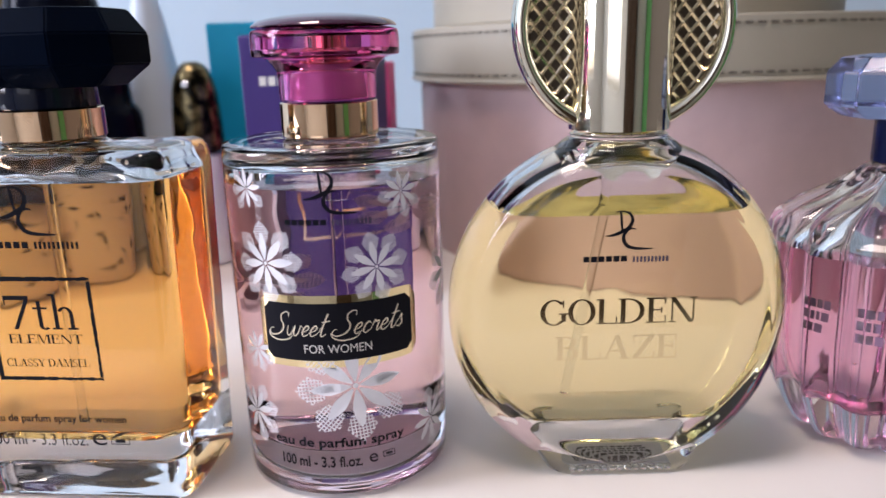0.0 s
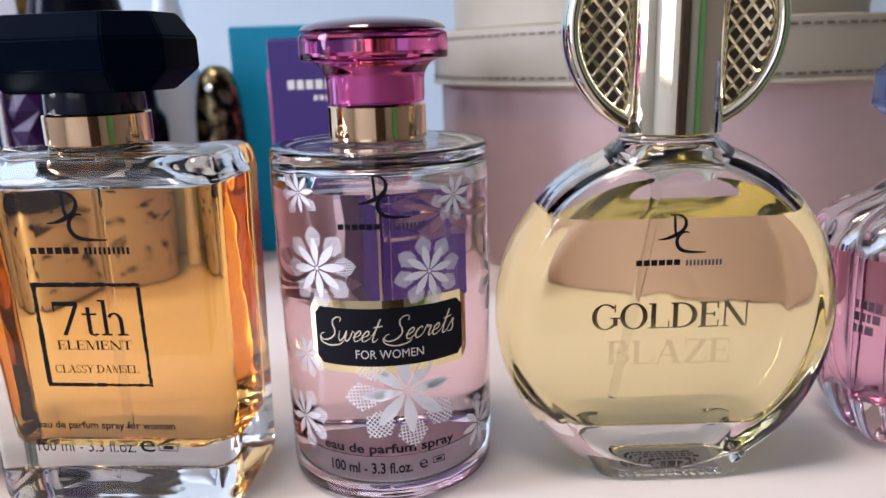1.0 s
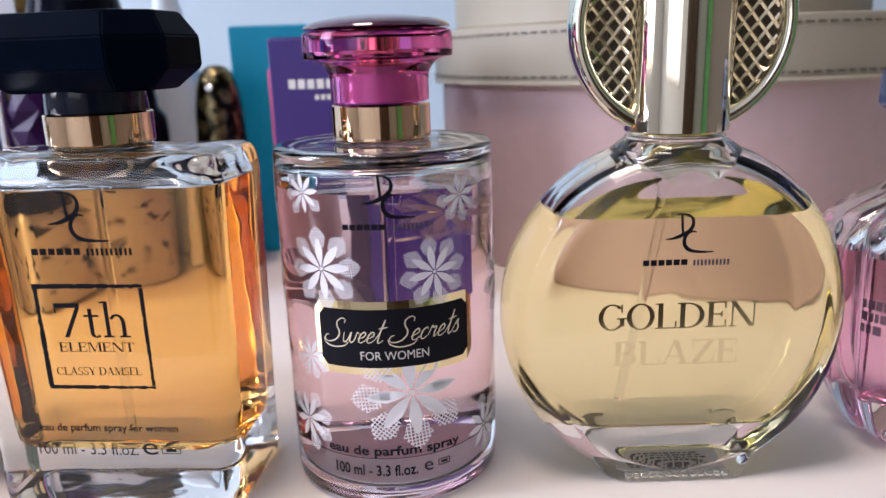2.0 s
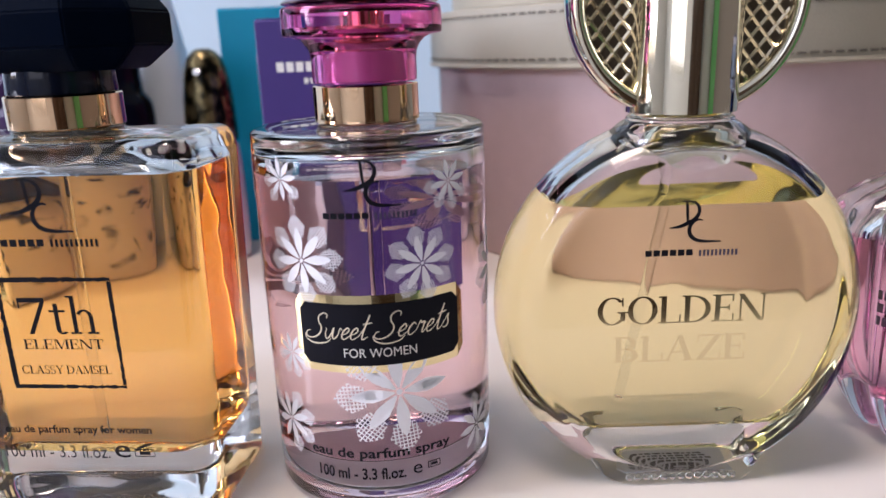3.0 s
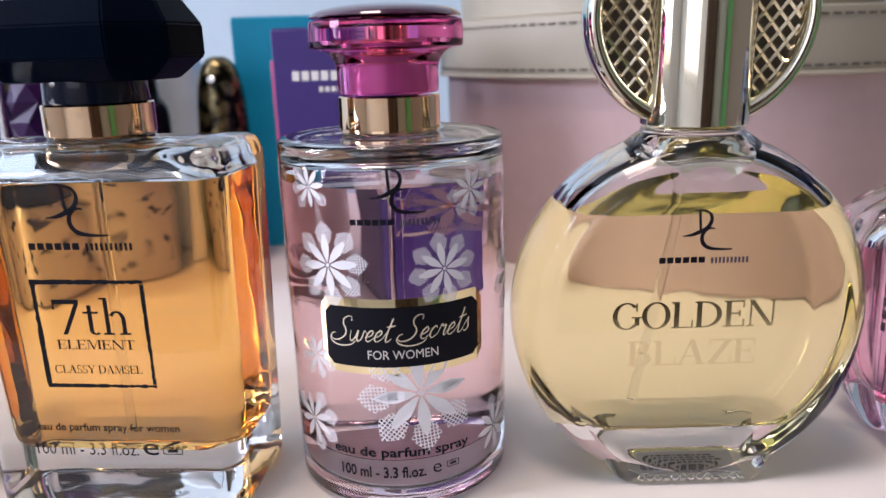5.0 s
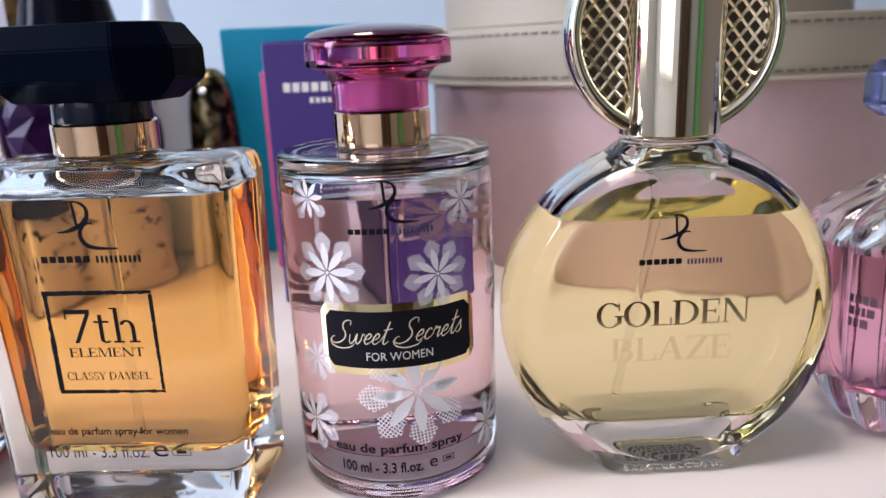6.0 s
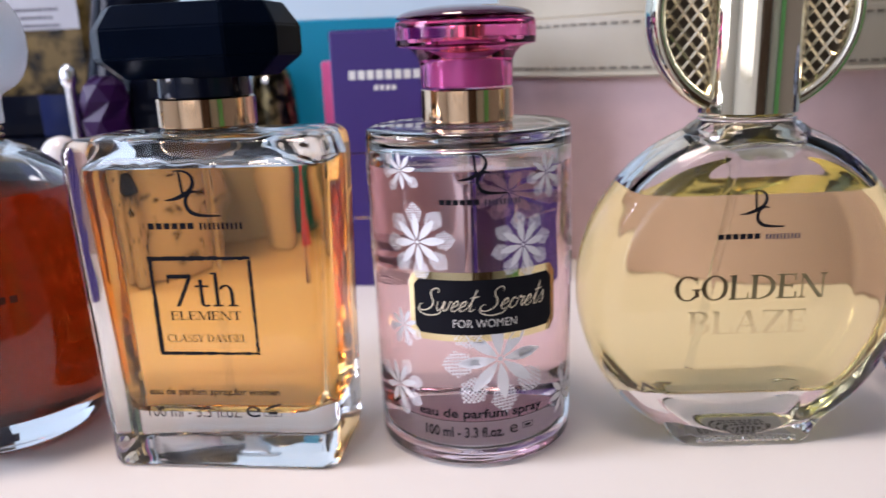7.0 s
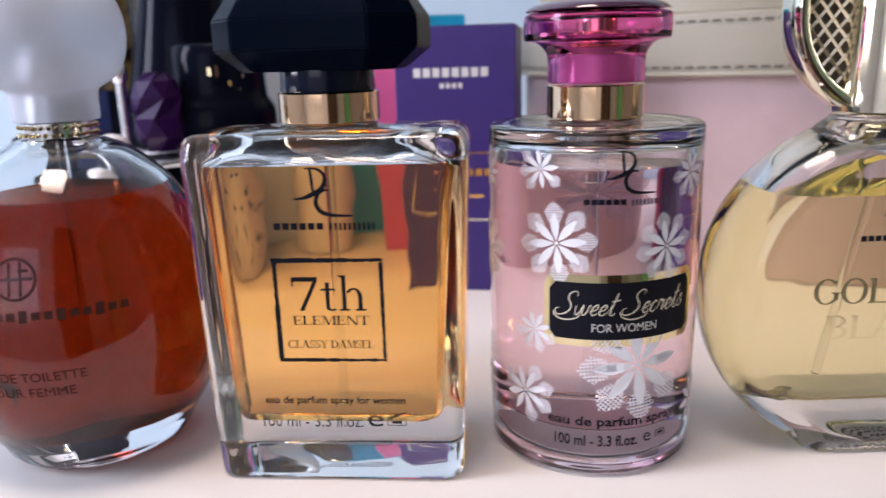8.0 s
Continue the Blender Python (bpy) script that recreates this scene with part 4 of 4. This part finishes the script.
pur = carton("perfume_carton", 0.0490, 0.044, 0.1088, pose(-0.0515, 0.3240, TOP, 0, 0, -10), PURPLE_CARD, "deep purple perfume carton with gold lines")
yb = -0.0221
part("maker_mark", printed(bars([(-0.0155 + 0.0039 * i, 0, 0.0029, 0.0036) for i in range(8)]), upright(0.0002, yb, 0.0912)), SILVER_INK, pur)
part("maker_mark", printed(bars([(-0.0037 + 0.0025 * i, 0, 0.0017, 0.0020) for i in range(4)]), upright(-0.0016, yb, 0.0860)), SILVER_INK, pur)
part("gold_frame", printed(bars([(0, 0.0140, 0.0400, 0.0005), (0, -0.0140, 0.0400, 0.0005), (-0.02, 0, 0.0005, 0.028), (0.02, 0, 0.0005, 0.028)]), upright(0, yb, 0.0450)), FOIL, pur)
part("small_print", printed(bars([(0.002 + 0.0036 * i, 0.006, 0.0026, 0.003) for i in range(4)] + [(0.008, -0.004, 0.006, 0.0012)]), upright(0, yb, 0.0450)), FOIL, pur)
carton("perfume_carton", 0.0720, 0.040, 0.1175, pose(-0.0820, 0.4150, TOP, 0, 0, 0), TEAL_CARD, "plain teal perfume carton")
carton("perfume_carton", 0.0700, 0.018, 0.0965, pose(-0.0570, 0.3680, TOP, 0, 0, -6), PINK_CARD, "bright pink carton behind the purple one")


# ---- hat boxes ----
def hat_box(m, r, h, lid_h, label, body_mat, stitched):
    ob = thing("hat_box", label, "box", m)
    part("body", smooth(lathe([(0, 0), (r - 0.001, 0), (r, 0.001), (r, h), (0, h)], 160)), body_mat, ob)
    lid = part("lid", smooth(lathe(soften([(0, h + 0.0002), (r + 0.0028, h + 0.0002 - 0.003), (r + 0.0040, h - 0.0026), (r + 0.0040, h + lid_h - 0.001), (r + 0.0032, h + lid_h), (0, h + lid_h)], 1), 160)), CREAM, ob, "cream leatherette lid")
    if stitched:
        for z in (h - 0.0006, h + lid_h - 0.0036):
            bm = bmesh.new()
            n = 168
            for i in range(n):
                a = 2 * math.pi * i / n
                bmesh.ops.create_cube(bm, size=1, matrix=Matrix.Rotation(a, 4, "Z") @ Matrix.Translation((r + 0.0041, 0, z)) @ Matrix.Diagonal((0.0007, 0.0032, 0.0008, 1)))
            part("stitching", bm, STITCH, lid, "row of brown stitches")
        part("edge_trim", smooth(lathe([(r, h - 0.0044), (r + 0.0044, h - 0.0044), (r + 0.0050, h - 0.0036), (r + 0.0044, h - 0.0026), (r, h - 0.0026)], 160)), CREAM, lid)
    return ob


hat_box(pose(0.119, 0.427, TOP), 0.1285, 0.0906, 0.0216, "round pink fabric hat box with stitched cream lid", FABRIC, True)
hat_box(pose(0.1055, 0.430, 0.1112), 0.107, 0.07, 0.022, "small round cream hat box on a larger one", CREAM, False)


# ---- bottles and trinkets standing farther back ----
def lathed(name, profile, material, m, label, category, seg=48, round_by=1, angle=40):
    ob = thing(name, label, category, m)
    part("body", smooth(lathe(soften(profile, round_by), seg), angle), material, ob)
    return ob


lathed("tapered_bottle", [(0, 0), (0.028, 0), (0.0272, 0.004), (0.0095, 0.118), (0.0055, 0.135), (0.0055, 0.17), (0, 0.17)], SMOKE, pose(-0.1510, 0.405, TOP), "tall tapered frosted white bottle", "bottle")
amber = lathed("bronze_bottle", [(0, 0.0562), (0.0118, 0.0562), (0.0122, 0.060), (0.0112, 0.082), (0.0088, 0.094), (0.0045, 0.0990), (0, 0.0995)], BRONZE, pose(-0.1185, 0.368, TOP), "bronze glitter cap on a pale glass bottle", "bottle")
part("glass_base", smooth(lathe(soften([(0, 0), (0.0120, 0), (0.0128, 0.004), (0.0124, 0.054), (0.010, 0.056), (0, 0.056)], 1), 40)), LILAC, amber, "pale glass base")
# added silver disc stands in for the bright glint on the rounded top
part("glint_disc", smooth(shifted(lathe([(0, 0), (0.0018, 0), (0.0017, 0.0005), (0, 0.0007)], 24), pose(-0.001, -0.0098, 0.089, 60, 0, 0))), SILVER, amber, "small silver disc standing in for a glint")
tall = lathed("black_bottle", [(0, 0.0602), (0.030, 0.0602), (0.0315, 0.062), (0.031, 0.075), (0.0225, 0.115), (0.014, 0.155), (0.013, 0.18), (0, 0.18)], BLACK_GLASS, pose(-0.178, 0.362, TOP), "tall glossy black bottle with blue sheen", "bottle")
part("glass_base", smooth(lathe(soften([(0, 0), (0.030, 0), (0.032, 0.004), (0.032, 0.057), (0.029, 0.060), (0, 0.060)], 1), 48)), SPLASHED, tall, "pale glass base with dark splashes")
low = lathed("black_bottle", [(0, 0.0642), (0.0235, 0.0642), (0.0240, 0.066), (0.0240, 0.076), (0.0225, 0.080), (0.0200, 0.083), (0.0200, 0.104), (0.018, 0.106), (0, 0.106)], BLACK_GLASS, pose(-0.1590, 0.340, TOP), "squat black bottle with gold bars standing in for glints", "bottle")
part("glass_base", smooth(lathe(soften([(0, 0), (0.019, 0), (0.020, 0.004), (0.020, 0.062), (0.017, 0.064), (0, 0.064)], 1), 48)), SPLASHED, low, "pale glass base with dark splashes")
# small gold bars laid on the black glass in place of glints
part("gold_glint", printed(bars([(-0.004, 0.002, 0.0016, 0.0034), (-0.001, 0.002, 0.0014, 0.005), (0.004, -0.003, 0.0012, 0.002), (0.008, -0.006, 0.0014, 0.0018), (0.010, 0.0, 0.0010, 0.0016)]), round_wall(0.0201, 15, 0.092)), FOIL, low)
# jewel-topped bottle
gem = thing("jewel_bottle", "purple crystal bottle with silver foot", "bottle", pose(-0.1800, 0.318, TOP, 0, 0, 20))
loops = [[(r * math.cos(2 * math.pi * (i + o) / 7), r * math.sin(2 * math.pi * (i + o) / 7), z) for i in range(7)] for r, z, o in ((0.0065, 0.062, 0), (0.0098, 0.068, 0.5), (0.0112, 0.076, 0), (0.0106, 0.084, 0.5), (0.0085, 0.091, 0), (0.0045, 0.0945, 0.5))]
part("stopper", rings(loops), GEM, gem, "faceted purple crystal stopper")
part("body", smooth(lathe(soften([(0, 0), (0.016, 0), (0.018, 0.005), (0.0175, 0.040), (0, 0.040)], 1), 40)), SPLASHED, gem, "pale glass body with dark splashes")
part("shoulder", smooth(lathe(soften([(0, 0.0402), (0.0172, 0.0402), (0.0165, 0.046), (0.010, 0.054), (0.010, 0.0555), (0, 0.0555)], 1), 40)), BLACK_GLASS, gem, "black glass shoulder")
part("foot_ring", smooth(lathe(soften([(0, 0.0556), (0.0125, 0.0556), (0.0135, 0.0575), (0.0120, 0.0598), (0, 0.0600)], 1), 40)), SILVER, gem, "silver collar")
# bead stand
pearl = thing("pearl_stand", "silver trinket stand with white pearl beads", "ornament", pose(-0.1945, 0.318, TOP))
part("stem", tube(0.0022, 0.0, 0.090, 16), SILVER, pearl)
part("foot", smooth(lathe([(0, 0), (0.012, 0), (0.0125, 0.001), (0.004, 0.004), (0, 0.005)], 32)), SILVER, pearl)
bead = smooth(lathe([(0.0034 * math.sin(math.pi * i / 16), 0.0945 - 0.0055 * math.cos(math.pi * i / 16)) for i in range(17)], 32), 80)
part("bead", bead, SILVER, pearl, "silver drop bead")
bead = smooth(lathe([(0.0080 * math.sin(math.pi * i / 16), -0.0080 * math.cos(math.pi * i / 16)) for i in range(17)], 40), 80)
part("bead", shifted(bead, pose(-0.0030, -0.0102, 0.0625)), PEARL, pearl, "round white pearl")
bead = smooth(lathe([(0.0038 * math.sin(math.pi * i / 12), -0.0038 * math.cos(math.pi * i / 12)) for i in range(13)], 24), 80)
part("bead", shifted(bead, pose(0.0035, -0.0052, 0.050)), FOIL, pearl, "small gold bead")
navy = thing("black_bottle", "square black bottle with a dark blue face", "bottle", pose(-0.2360, 0.368, TOP))
part("body", smooth(block(0.058, 0.026, 0.066, 0.002)), BLACK_GLASS, navy)
part("cap", smooth(block(0.046, 0.018, 0.020, 0.0015, 0.0662)), BLACK_GLASS, navy)
part("face_plate", shifted(smooth(block(0.014, 0.001, 0.020, 0.0003)), pose(0.012, -0.0097, 0.066)), NAVY, navy, "dark blue plate")
# large bottle with a white label
big = thing("perfume_bottle", "large ochre glass bottle with a white paper label", "bottle", pose(-0.2480, 0.410, TOP))
part("body", smooth(rings([rounded(0.062 - k, 0.034 - k, 0.006, z) for k, z in ((0.004, 0), (0, 0.002), (0, 0.145), (0.010, 0.152))])), OCHRE, big, "ochre glass body")
part("label", printed(bars([(0, 0, 0.052, 0.032)]), upright(0, -0.0172, 0.134)), PAPER, big)
part("small_print", printed(bars([(0.004, 0.004 - 0.004 * i, 0.024 - 0.006 * (i % 2), 0.0010) for i in range(3)]), upright(0, -0.0173, 0.124)), GREY_INK, big)
part("cap", smooth(lathe([(0, 0.1522), (0.012, 0.1522), (0.012, 0.18), (0, 0.18)], 32)), SILVER, big)
